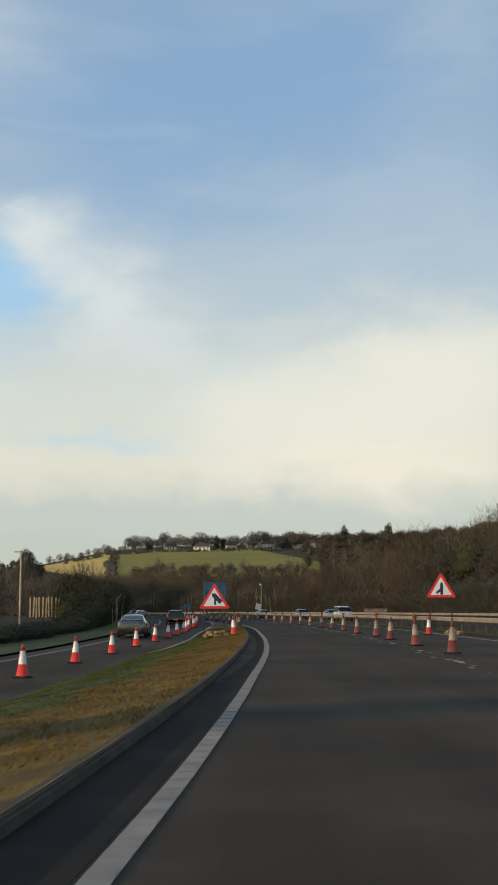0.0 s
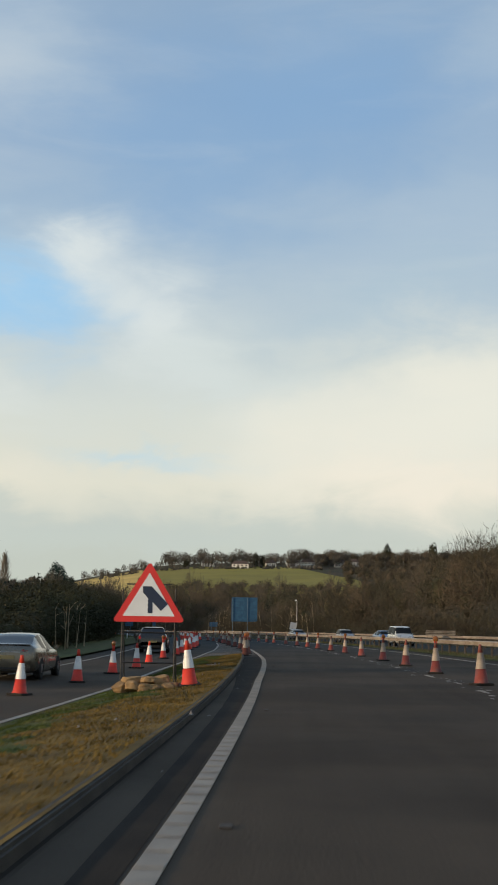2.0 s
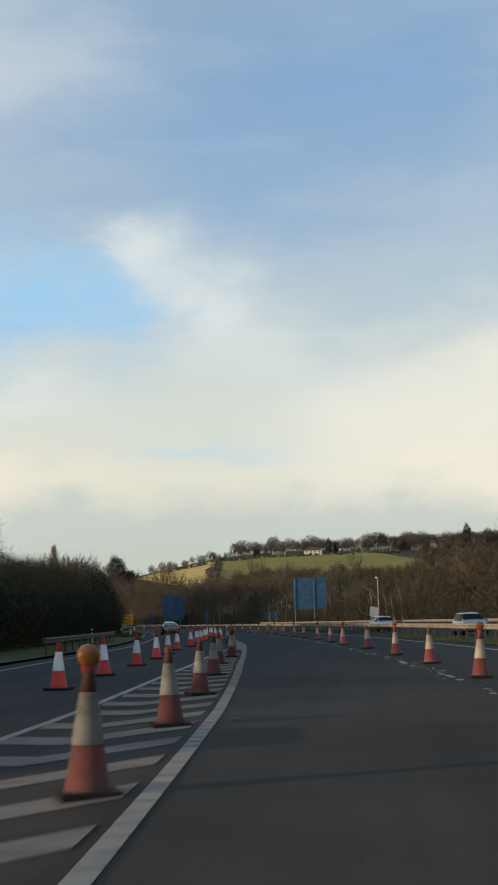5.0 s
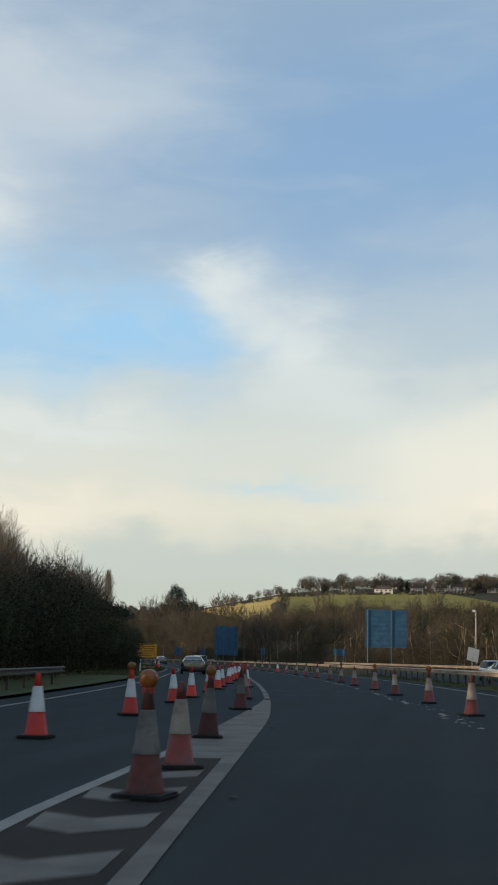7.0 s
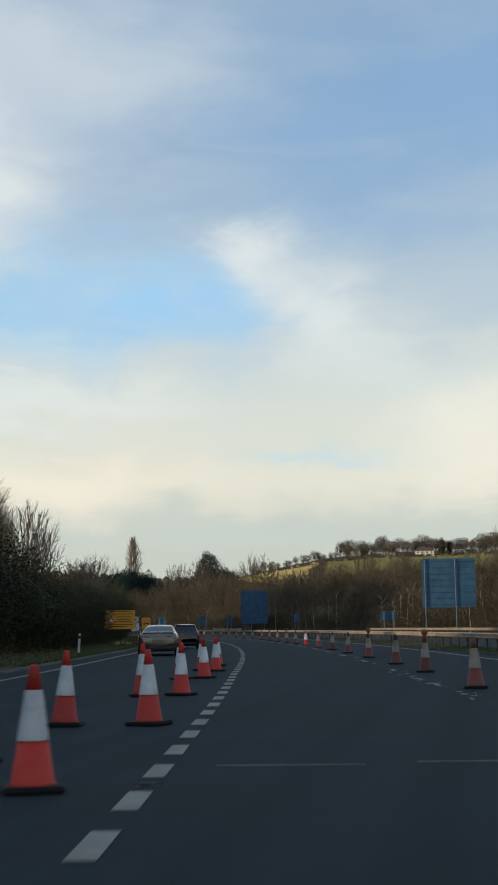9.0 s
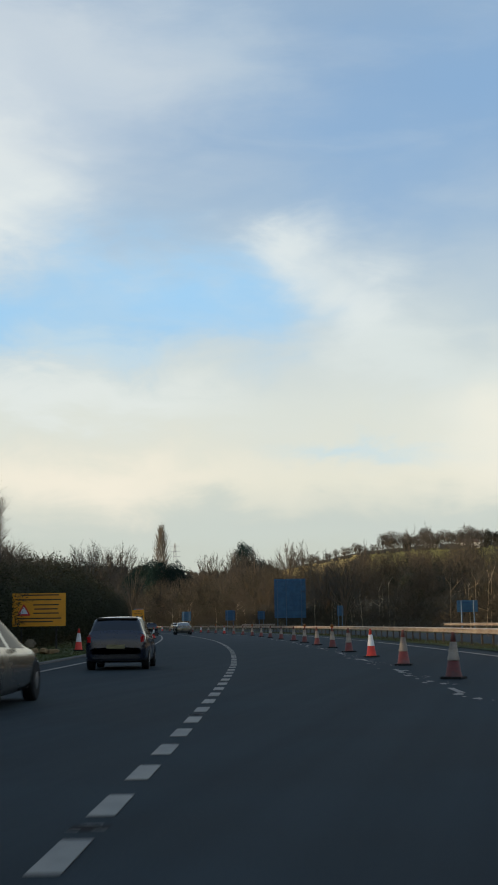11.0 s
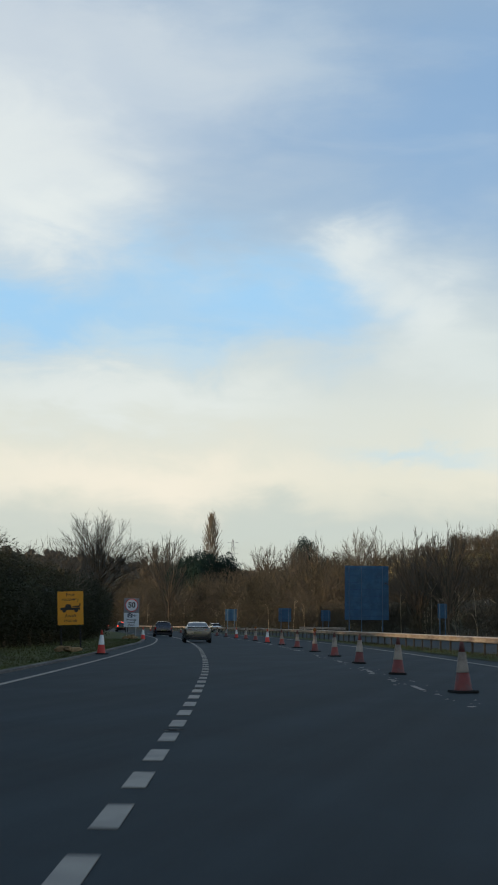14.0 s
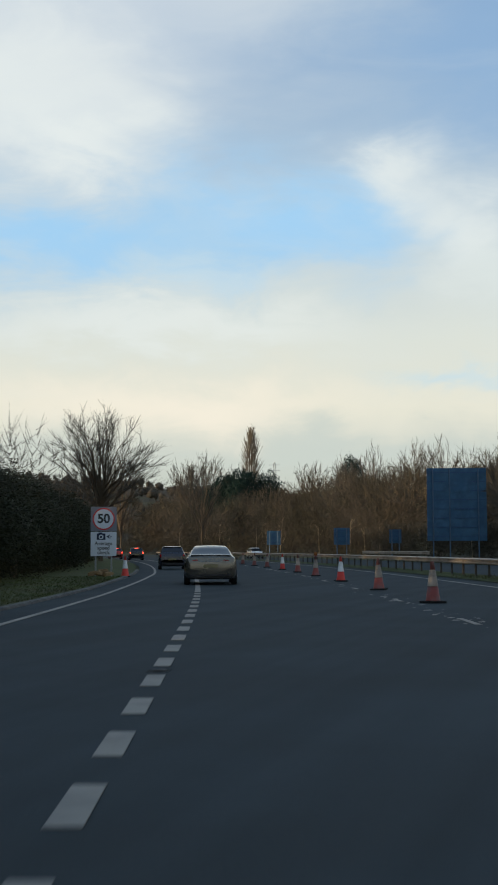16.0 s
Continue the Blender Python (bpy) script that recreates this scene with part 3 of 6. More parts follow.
# ---------------------------------------------------------------- road markings (parts of the road)
def stripe(name, pts, z, mat=None, thick=0.006, parent=None):
    """A flat painted mark with the given corners, a few millimetres thick."""
    bm = bmesh.new()
    lo = [bm.verts.new((p[0], p[1], p[2] + z)) for p in pts]
    hi = [bm.verts.new((p[0], p[1], p[2] + z + thick)) for p in pts]
    bm.faces.new(hi)
    for i in range(len(pts)):
        j = (i + 1) % len(pts)
        bm.faces.new((lo[i], lo[j], hi[j], hi[i]))
    return part(name, bm, mat or M_LINE, parent or road)


def line(name, s0, s1, table, half, parent=None, z=0.011):
    return ribbon(name, s0, s1, [(s, o - half) for s, o in table], [(s, o + half) for s, o in table], z, M_LINE, 1.5, parent or road, 0.006)


EDGE = [(s, o) for s, o in SOLID]
line("edge_line", -60, 128, EDGE, 0.085)
# raised ribs across the edge line
v, f, s = [], [], -4.0
while s < 128:
    o = lerp_table(EDGE, s)
    k = len(v)
    for z, e in ((0.016, 0.0), (0.0205, 0.006)):
        v += [at(s + e, o - 0.083 + e, z), at(s + e, o + 0.083 - e, z), at(s + 0.10 - e, o + 0.083 - e, z), at(s + 0.10 - e, o - 0.083 + e, z)]
    f += [(k + 4, k + 5, k + 6, k + 7)] + [(k + i, k + (i + 1) % 4, k + 4 + (i + 1) % 4, k + 4 + i) for i in range(4)]
    s += 0.5
from_lists("line_ribs", v, f, M_LINE, road)
wide_l = [(128, 0.085), (140, 0.09), (155, 0.09), (172, 0.15), (184, 0.09)]
wide_r = [(128, 0.085), (140, 0.11), (155, 0.09), (162, 0.115), (168, 0.155), (172, 0.16), (184, 0.09)]
ribbon("gore_line", 128, 184, [(s, lerp_table(EDGE, s) - lerp_table(wide_l, s)) for s in range(128, 187, 3)], [(s, lerp_table(EDGE, s) + lerp_table(wide_r, s)) for s in range(128, 187, 3)], 0.011, M_GORE, 1.5, road, 0.006)
ribbon("gore_dirt", 102.5, 176, [(s, lerp_table(GORE_L, s)) for s in range(100, 179, 3)], [(s, lerp_table(EDGE, s) - 0.05) for s in range(100, 179, 3)], 0.0025, M_GORE_DIRT, 1.5, road)
line("gore_line", 55, 162, GORE_L, 0.075)
NOSE_L = [(157, -6.5), (163, -6.09), (173, -5.62), (181, -5.24), (185.2, -5.09)]
ribbon("gore_nose", 160.5, 185.2, [(s, lerp_table(NOSE_L, s)) for s in range(157, 188, 2)], [(s, lerp_table(EDGE, s) - 0.1) for s in range(157, 187, 2)], 0.0105, M_GORE, 1.5, road, 0.006)
line("edge_line", -60, 520, LEFT_LINE, 0.07)
line("edge_line", -60, 520, [(-60, R_LINE), (520, R_LINE)], 0.075)
# shallow chevrons of the gore, their points towards the traffic
rnd = random.Random(31)
k = 0
while 103.0 + 2.1 * k < 158.5:
    s = 103.0 + 2.1 * k + rnd.uniform(-0.06, 0.06)
    left, right = lerp_table(GORE_L, s) + 0.14, lerp_table(EDGE, s) - 0.20
    tip = left + (right - left) * rnd.uniform(0.38, 0.48)
    w = 0.90 + rnd.uniform(-0.06, 0.06)
    near = [at(s + 0.75 * (tip - left), left + 0.05), at(s, tip), at(s + 0.85 * (right - tip), right)]
    far = [at(s + w + 0.85 * (right - tip), right + 0.02), at(s + w * 0.95, tip + 0.03), at(s + w + 0.75 * (tip - left), left)]
    stripe("gore_stripe", near + far, 0.004, M_GORE)
    k += 1
# broken line between slip lane and through lane
s = 185.75
while s < 362:
    o0, o1 = lerp_table(SOLID, s), lerp_table(SOLID, s + 1.0)
    stripe("lane_dash", [at(s, o0 - 0.095), at(s, o0 + 0.095), at(s + 1.0, o1 + 0.095), at(s + 1.0, o1 - 0.095)], 0.004)
    s += 1.915
line("lane_line", 363, 600, SOLID, 0.085)
# worn lane line beside the cones
rnd = random.Random(8)
s = 22.0
while s < 420:
    ln = rnd.uniform(0.9, 1.9)
    stripe("lane_dash", [at(s, -0.62 - 0.06), at(s, -0.62 + 0.06), at(s + ln, -0.6 + 0.06), at(s + ln, -0.6 - 0.05)], 0.004)
    s += 9.0
# flakes of the same worn line lying between its marks
rnd = random.Random(12)
v, f, s = [], [], 16.0
while s < 420:
    c, r, k = at(s, rnd.gauss(-0.66, 0.13), 0.004), rnd.uniform(0.03, 0.13), len(v)
    n = rnd.randint(5, 8)
    v += [c + Vector((r * rnd.uniform(0.5, 1.2) * math.cos(6.283 * i / n), 2.2 * r * rnd.uniform(0.5, 1.3) * math.sin(6.283 * i / n), 0)) for i in range(n)] + [c + Vector((0, 0, 0.006))]
    f += [(k + i, k + (i + 1) % n, k + n) for i in range(n)]
    s += rnd.choice((0.5, 0.8, 1.2, 3.5))
tagged(from_lists("paint_flakes", v, f, M_LINE), "worn flakes of white road paint beside the cones", "road paint", kind="stuff")
# sunken road studs with scuffed surrounds in the gaps of the broken line
for k in range(0, 17):
    s = 185.75 + 1.915 * 5 * k - 0.46
    o = lerp_table(SOLID, s)
    rim_pts = [(-0.13, -0.09), (-0.02, -0.12), (0.11, -0.08), (0.13, 0.07), (0.02, 0.10), (-0.12, 0.08)]
    stripe("stud_patch", [at(s + b, o + a) for a, b in rim_pts], 0.003, M_ASPHALT_OLD, 0.002)
    for a0, a1, b in ((-0.13, -0.05, -0.12), (0.03, 0.12, -0.10), (-0.08, 0.07, 0.11)):
        stripe("scuff", [at(s + b, o + a0), at(s + b - 0.012, o + a1), at(s + b + 0.022, o + a1), at(s + b + 0.016, o + a0)], 0.0045, M_JOINT, 0.002)
# thin transverse joints
for s, o0, o1 in [(190.2, -4.6, -3.1), (190.6, -2.5, -1.2), (196.2, -4.6, -3.2), (196.4, -2.7, -0.5)]:
    stripe("road_joint", [at(s, o0), at(s, o1), at(s + 0.05, o1), at(s + 0.05, o0)], 0.003, M_JOINT, 0.003)
# reflecting studs and grit beside the cone line
for k in range(13):
    s = 24 + 12.0 * k
    bm = bmesh.new()
    bmesh.ops.create_cube(bm, size=1)
    bmesh.ops.scale(bm, vec=(0.09, 0.11, 0.014), verts=bm.verts)
    bmesh.ops.bevel(bm, geom=bm.edges[:], offset=0.008, segments=1, affect="EDGES")
    stud = part("road_stud", bm, M_STUD, road)
    stud.matrix_basis = Matrix.Translation(at(s, lerp_table(SOLID, s) + 0.32, 0.012)) @ pose(0, 0, 0, 0, 0, heading(s))
v, f = [], []
for _ in range(900):
    s, o = rnd.uniform(15, 400), rnd.choice([rnd.gauss(-0.5, 0.22), rnd.gauss(-6.3, 0.2), rnd.gauss(-0.4, 0.15)])
    if s > 101 and o < -5:
        continue
    c, r, k = at(s, o, 0.0), rnd.uniform(0.008, 0.035), len(v)
    ring = [c + Vector((r * rnd.uniform(0.7, 1.5) * math.cos(a), r * rnd.uniform(0.7, 1.5) * math.sin(a), 0.001)) for a in (0.2, 1.9, 3.3, 4.8)]
    v += ring + [c + Vector((rnd.uniform(-r, r) * 0.4, rnd.uniform(-r, r) * 0.4, r * rnd.uniform(0.5, 1.1)))]
    f += [(k + i, k + (i + 1) % 4, k + 4) for i in range(4)]
tagged(from_lists("road_grit", v, f, M_STONE), "loose pale grit and stones lying on the asphalt", "grit", kind="stuff")

v, f = [], []
for c_s, c_o, count in ((85, -7.5, 60), (75.5, -7.8, 60), (57, -7.4, 25)):
    for _ in range(count):
        c, r, k = at(c_s + rnd.gauss(0, 1.0), c_o + rnd.gauss(0, 0.35), 0.11), rnd.uniform(0.015, 0.06), len(v)
        v += [c + Vector((r * rnd.uniform(0.7, 1.5) * math.cos(a), r * rnd.uniform(0.7, 1.5) * math.sin(a), -0.02)) for a in (0.2, 1.4, 2.7, 3.9, 5.2)] + [c + Vector((rnd.uniform(-r, r) * 0.4, rnd.uniform(-r, r) * 0.4, r * rnd.uniform(0.6, 1.2)))]
        f += [(k + i, k + (i + 1) % 5, k + 5) for i in range(5)]
tagged(from_lists("rubble", v, f, M_STONE), "pale stones and rubble lying in the island grass", "rubble", kind="stuff")

# ---------------------------------------------------------------- kerbs
def kerb_run(name, s0, s1, table, width, height, mat, label, piece=0.915):
    run = tagged(new(name), label, "kerb", kind="structure")
    bm = bmesh.new()
    bmesh.ops.create_cube(bm, size=1)
    bmesh.ops.scale(bm, vec=(width, piece - 0.012, height + 0.1), verts=bm.verts)
    bmesh.ops.translate(bm, vec=(-width / 2, 0, height / 2 - 0.05), verts=bm.verts)
    top = [e for e in bm.edges if all(vv.co.z > 0 for vv in e.verts) and all(vv.co.x > -0.01 for vv in e.verts)]
    bmesh.ops.bevel(bm, geom=top, offset=0.025, segments=2, affect="EDGES")
    first = part("kerb_stone", bm, mat, run)
    s, n = s0, 0
    while s < s1:
        a, b = at(s, lerp_table(table, s)), at(s + piece, lerp_table(table, s + piece))
        ob = first if n == 0 else new("kerb_stone", first.data)
        ob.parent = run
        ob.matrix_basis = Matrix.Translation((a + b) / 2) @ Matrix.Rotation(math.atan2(-(b - a).x, (b - a).y), 4, "Z")
        s += piece
        n += 1
    return run


kerb_run("kerb_island", -3, 101, KERB, 0.13, 0.11, M_KERB, "low dark concrete kerb along the grass island")
kerb_run("kerb_left", 218, 400, LEFT_KERB, 0.22, 0.06, M_KERB_PALE, "low grey concrete kerb along the dark verge")

# ---------------------------------------------------------------- crash barriers
def beam(name, s0, s1, o, z0, z1, mat, parent, step=4.0, depth=0.10):
    """Hollow box beam with a folded face."""
    c = (z0 + z1) / 2
    prof = [(-depth, z0 + 0.03), (-depth, c - 0.065), (-depth + 0.075, c - 0.05), (-depth + 0.075, c + 0.05), (-depth, c + 0.062), (-depth, z1 - 0.03), (-depth + 0.03, z1), (depth - 0.03, z1), (depth, z1 - 0.03), (depth, c + 0.062), (depth - 0.075, c + 0.05), (depth - 0.075, c - 0.05),
            (depth, c - 0.065), (depth, z0 + 0.03), (depth - 0.03, z0), (-depth + 0.03, z0)]
    n = max(1, round((s1 - s0) / step))
    verts, faces, k = [], [], len(prof)
    for i in range(n + 1):
        s = s0 + (s1 - s0) * i / n
        verts += [at(s, o + d, z) for d, z in prof]
    for i in range(n):
        faces += [(i * k + j, i * k + (j + 1) % k, (i + 1) * k + (j + 1) % k, (i + 1) * k + j) for j in range(k)]
    faces += [tuple(range(k - 1, -1, -1)), tuple(n * k + j for j in range(k))]
    return from_lists(name, verts, faces, mat, parent)


def barrier(s0, s1, o, z0, z1, label, post_gap=2.4, rails=1, steel=None):
    run = tagged(new("crash_barrier"), label, "crash barrier", kind="structure")
    s = s0
    while s < s1:
        e = min(s + 24.0, s1)
        beam("rail", s, e - 0.03, o, z0, z1, steel or M_GALV, run)
        if rails == 2:
            beam("rail", s, e - 0.03, o + 0.55, z0, z1, M_GALV, run)
        s = e
    bm = bmesh.new()
    bmesh.ops.create_cube(bm, size=1)
    bmesh.ops.scale(bm, vec=(0.09, 0.11, z0 + 0.12), verts=bm.verts)
    bmesh.ops.translate(bm, vec=(0, 0, (z0 - 0.12) / 2), verts=bm.verts)
    first = part("post", bm, M_POST, run)
    n, s = 0, s0 + 0.6
    while s < s1:
        ob = first if n == 0 else new("post", first.data)
        ob.parent = run
        ob.matrix_basis = Matrix.Translation(at(s, o + (0.28 if rails == 2 else 0))) @ pose(0, 0, 0, 0, 0, heading(s))
        s += post_gap
        n += 1
    return run


barrier(20, 540, 7.0, 0.60, 0.85, "galvanised box-beam crash barrier with dark posts", 2.4, 2)
barrier(20, 332, 16.0, 0.80, 1.02, "far galvanised crash barrier beside the opposite carriageway", 3.2)
barrier(432, 457, 18.0, 0.78, 1.06, "short galvanised crash barrier beside the opposite carriageway", 3.2)
barrier(158, 200, -14.0, 0.55, 0.80, "weathered guard rail on the shady verge", 3.2, 1, M_DULL_RAIL)

# slatted panel fixed to the far barrier
panel = tagged(new("barrier_panel"), "small grey slatted panel on the far barrier", "panel")
for k in range(5):
    bm = bmesh.new()
    bmesh.ops.create_cube(bm, size=1)
    bmesh.ops.scale(bm, vec=(3.4, 0.05, 0.12), verts=bm.verts)
    bmesh.ops.translate(bm, vec=(0, 0, 0.75 + 0.18 * k), verts=bm.verts)
    part("slat", bm, M_GALV, panel)
for x in (-1.5, 1.5):
    bm = bmesh.new()
    bmesh.ops.create_cube(bm, size=1)
    bmesh.ops.scale(bm, vec=(0.08, 0.08, 1.75), verts=bm.verts)
    bmesh.ops.translate(bm, vec=(x, 0.06, 0.80), verts=bm.verts)
    part("post", bm, M_POST, panel)
panel.matrix_basis = Matrix.Translation(at(178, 20.0, 0.0)) @ pose(0, 0, 0, 0, 0, heading(178))

# ---------------------------------------------------------------- mesh helpers
def box(bm, size, centre, bevel=0.0, turn=None):
    before = set(bm.verts)
    made = bmesh.ops.create_cube(bm, size=1)["verts"]
    bmesh.ops.scale(bm, vec=size, verts=made)
    if bevel:
        bmesh.ops.bevel(bm, geom=list({e for v in made for e in v.link_edges}), offset=bevel, segments=2, affect="EDGES")
        made = [v for v in bm.verts if v not in before]
    if turn is not None:
        bmesh.ops.transform(bm, matrix=turn, verts=made)
    bmesh.ops.translate(bm, vec=centre, verts=made)
    return bm


def lathe(profile, n=20):
    """A turned shape from (radius, height) pairs."""
    bm = bmesh.new()
    rings = []
    for r, z in profile:
        rings.append([bm.verts.new((r * math.cos(6.28319 * i / n), r * math.sin(6.28319 * i / n), z)) for i in range(n)])
    for a, b in zip(rings, rings[1:]):
        for i in range(n):
            bm.faces.new((a[i], a[(i + 1) % n], b[(i + 1) % n], b[i]))
    bm.faces.new(rings[0][::-1])
    bm.faces.new(rings[-1])
    return bm


def rod(bm, a, b, r, n=8, r2=None):
    a, b = Vector(a), Vector(b)
    q = (b - a).to_track_quat("Z", "Y").to_matrix()
    ra = [bm.verts.new(a + q @ Vector((r * math.cos(6.2832 * i / n), r * math.sin(6.2832 * i / n), 0))) for i in range(n)]
    r2 = r if r2 is None else r2
    rb = [bm.verts.new(b + q @ Vector((r2 * math.cos(6.2832 * i / n), r2 * math.sin(6.2832 * i / n), 0))) for i in range(n)]
    for i in range(n):
        bm.faces.new((ra[i], ra[(i + 1) % n], rb[(i + 1) % n], rb[i]))
    bm.faces.new(ra[::-1])
    bm.faces.new(rb)
    return bm


# ---------------------------------------------------------------- traffic cones
def traffic_cone(lamp, dirty, label, group):
    """One metre cone: square rubber foot, red skirt, white sleeve, red tip; some carry an amber warning lamp."""
    cone = tagged(new("traffic_cone"), label, "traffic cone", group)
    red = (M_CONE_RED, M_CONE_DIRTY, M_CONE_FILTHY)[int(dirty)]
    bm = bmesh.new()
    box(bm, (0.50, 0.50, 0.055), (0, 0, 0.0285), 0.02)
    part("foot", bm, M_RUBBER, cone)
    rad = lambda z: 0.178 - 0.143 * (z - 0.05) / 0.95
    part("skirt", lathe([(rad(0.05) + 0.02, 0.05), (rad(0.07), 0.075), (rad(0.41), 0.41)], 20), red, cone, shade=True)
    part("sleeve", lathe([(rad(0.40) + 0.004, 0.40), (rad(0.415) + 0.006, 0.41), (rad(0.79) + 0.006, 0.79), (rad(0.80) + 0.003, 0.80)], 20), (M_SLEEVE, M_SLEEVE_DIRTY, M_SLEEVE_FILTHY)[int(dirty)], cone, "grimy white reflective sleeve" if dirty else "white reflective sleeve", shade=True)
    part("tip", lathe([(rad(0.79), 0.79), (rad(0.98), 0.985), (0.030, 1.0), (0.018, 1.003)], 20), red, cone, shade=True)
    if lamp:
        bm = bmesh.new()
        box(bm, (0.10, 0.06, 0.09), (0, 0, 0.985), 0.01)
        body = part("lamp_body", bm, M_CONE_RED, cone)
        bm = lathe([(0.03, -0.045), (0.075, -0.04), (0.09, -0.02), (0.09, 0.02), (0.075, 0.04), (0.03, 0.045)], 20)
        bmesh.ops.rotate(bm, matrix=Matrix.Rotation(radians(90), 3, "X"), verts=bm.verts)
        bmesh.ops.translate(bm, vec=(0, 0, 1.08), verts=bm.verts)
        part("lens", bm, M_LAMP, body, "round amber warning lens", shade=True)
    return cone


cone_rnd = random.Random(21)
KINDS = {}


def put_cone(s, o, lamp, dirty, group, lean=0.0):
    label = ("", "grimy ", "filthy ")[int(dirty)] + "red and white traffic cone " + ("with round amber lamp " if lamp else "on black foot ") + ("on asphalt" if group != "cones on grass" else "on rough ground")
    m = Matrix.Translation(at(s, o, 0.0 if group != "cones on grass" else 0.13)) @ pose(0, 0, 0, cone_rnd.uniform(-1.5, 1.5) + lean, cone_rnd.uniform(-1.5, 1.5) - lean * 1.2, heading(s) + cone_rnd.uniform(-25, 25))
    key = (lamp, int(dirty), group)
    if key not in KINDS:
        KINDS[key] = traffic_cone(lamp, dirty, label, group)
        KINDS[key].matrix_basis = m
        return KINDS[key]
    return copy_thing(KINDS[key], m)


CLOSED = [27.6, 37.8, 46.2, 55.4, 62.7, 71.1, 79.4, 87.8, 96.1, 105.2, 113.9, 121.5, 129.7, 138.3, 146.8, 157.2, 166.8, 175.2, 183.9, 192.4, 201.0, 209.8, 218.7, 225.9, 234.9, 243.4, 252.2, 260.7, 269.0, 276.6,
          285.2, 292.7, 301.3, 309.3, 318.0, 327.0, 336.1, 344.7, 354.1, 363.2, 373.0, 382.2, 391.1, 400, 409, 418, 427, 436, 445, 455, 465, 476, 488]
LIT = {2, 4, 6, 8, 10, 12, 14, 16, 18, 20, 22, 24, 30, 32, 37, 41}
for k, s in enumerate(CLOSED):
    put_cone(s, cone_rnd.uniform(-0.1, 0.1), k in LIT, cone_rnd.random() < (1.0 if s < 250 else 0.8), "cones closing the outer lane")
SLIP = [(28.2, -13.1), (37.2, -12.9), (46.2, -12.72), (54.4, -12.32), (63.2, -12.04), (71.4, -11.63), (78.2, -11.2), (84.6, -10.85), (90.2, -10.5), (95.6, -10.4), (103.5, -10.2), (109.6, -9.75), (114.1, -9.6), (118.7, -9.48), (124, -9.28),
        (129.7, -9.0), (135.6, -8.8), (142.6, -8.64), (149.7, -8.55), (156.4, -8.5), (163.7, -8.42), (171.8, -7.97), (180.1, -7.7), (185, -7.48), (191.8, -7.2), (196.5, -7.0), (201.2, -6.92), (208.2, -6.65), (215.9, -6.48), (222, -6.23)]
for k, (s, o) in enumerate(SLIP):
    put_cone(s, o, k in (7, 10, 13, 18, 21), False, "cones along the slip lane")
GORE = [(103.4, -6.04), (107.6, -5.85), (113, -5.79), (119.4, -5.75), (126.2, -5.8), (134, -5.9), (142, -6.03), (149.6, -5.75), (155.8, -5.75), (159.0, -5.75), (164.6, -5.8), (176.2, -5.68), (184.6, -5.73), (194.5, -5.96), (201.2, -5.78), (208.4, -5.92), (216.4, -5.9), (221.5, -5.8), (226.5, -5.88)]
for k, (s, o) in enumerate(GORE):
    put_cone(s, o, k in (0, 1, 2, 8, 10), 1 if k in (9, 12) else 2 if k < 12 else 0, "cones along the hatched gore")
put_cone(67.7, -7.1, False, False, "cones on grass", 5.0)
put_cone(335.8, -9.8, False, False, "cones along the slip lane")
put_cone(382.0, -9.2, False, False, "cones along the slip lane")
put_cone(66.5, 3.3, False, False, "cones closing the outer lane")
put_cone(281, -11.9, False, False, "cones on grass")

# ---------------------------------------------------------------- signs
def plate(pts, thick=0.012, y=0.0):
    """A flat plate in the x-z plane that faces -y."""
    bm = bmesh.new()
    a = [bm.verts.new((x, y, z)) for x, z in pts]
    b = [bm.verts.new((x, y + thick, z)) for x, z in pts]
    bm.faces.new(a)
    bm.faces.new(b[::-1])
    for i in range(len(pts)):
        j = (i + 1) % len(pts)
        bm.faces.new((a[j], a[i], b[i], b[j]))
    bmesh.ops.recalc_face_normals(bm, faces=bm.faces)
    return bm


def rounded(points, r, n=5):
    """Round the corners of a polygon."""
    out = []
    k = len(points)
    for i in range(k):
        p, a, b = Vector(points[i]), Vector(points[i - 1]), Vector(points[(i + 1) % k])
        u, w = (a - p).normalized(), (b - p).normalized()
        half = u.angle(w) / 2
        d = r / math.tan(half)
        c = p + (u + w).normalized() * (r / math.sin(half))
        s0, s1 = p + u * d - c, p + w * d - c
        a0 = math.atan2(s0.y, s0.x)
        da = math.atan2(s1.y, s1.x) - a0
        da = (da + math.pi) % (2 * math.pi) - math.pi
        out += [(c.x + r * math.cos(a0 + da * t / n), c.y + r * math.sin(a0 + da * t / n)) for t in range(n + 1)]
    return out


def rect(w, h, cx, cz, r=0.03):
    return rounded([(cx - w / 2, cz - h / 2), (cx + w / 2, cz - h / 2), (cx + w / 2, cz + h / 2), (cx - w / 2, cz + h / 2)], r)


def lettering(text, size, x, z, y, mat, parent, name="lettering", bold=0.0):
    cu = bpy.data.curves.new(name, "FONT")
    cu.body, cu.size, cu.align_x, cu.align_y, cu.extrude = text, size, "CENTER", "CENTER", 0.002
    cu.offset = bold
    tmp = bpy.data.objects.new("tmp", cu)
    scene.collection.objects.link(tmp)
    me = bpy.data.meshes.new_from_object(tmp.evaluated_get(bpy.context.evaluated_depsgraph_get()))
    bpy.data.objects.remove(tmp)
    me.name = name
    me.transform(pose(x, y, z, 90, 0, 0))
    me.materials.clear()
    me.materials.append(mat)
    ob = new(name, me)
    ob.parent = parent
    return ob


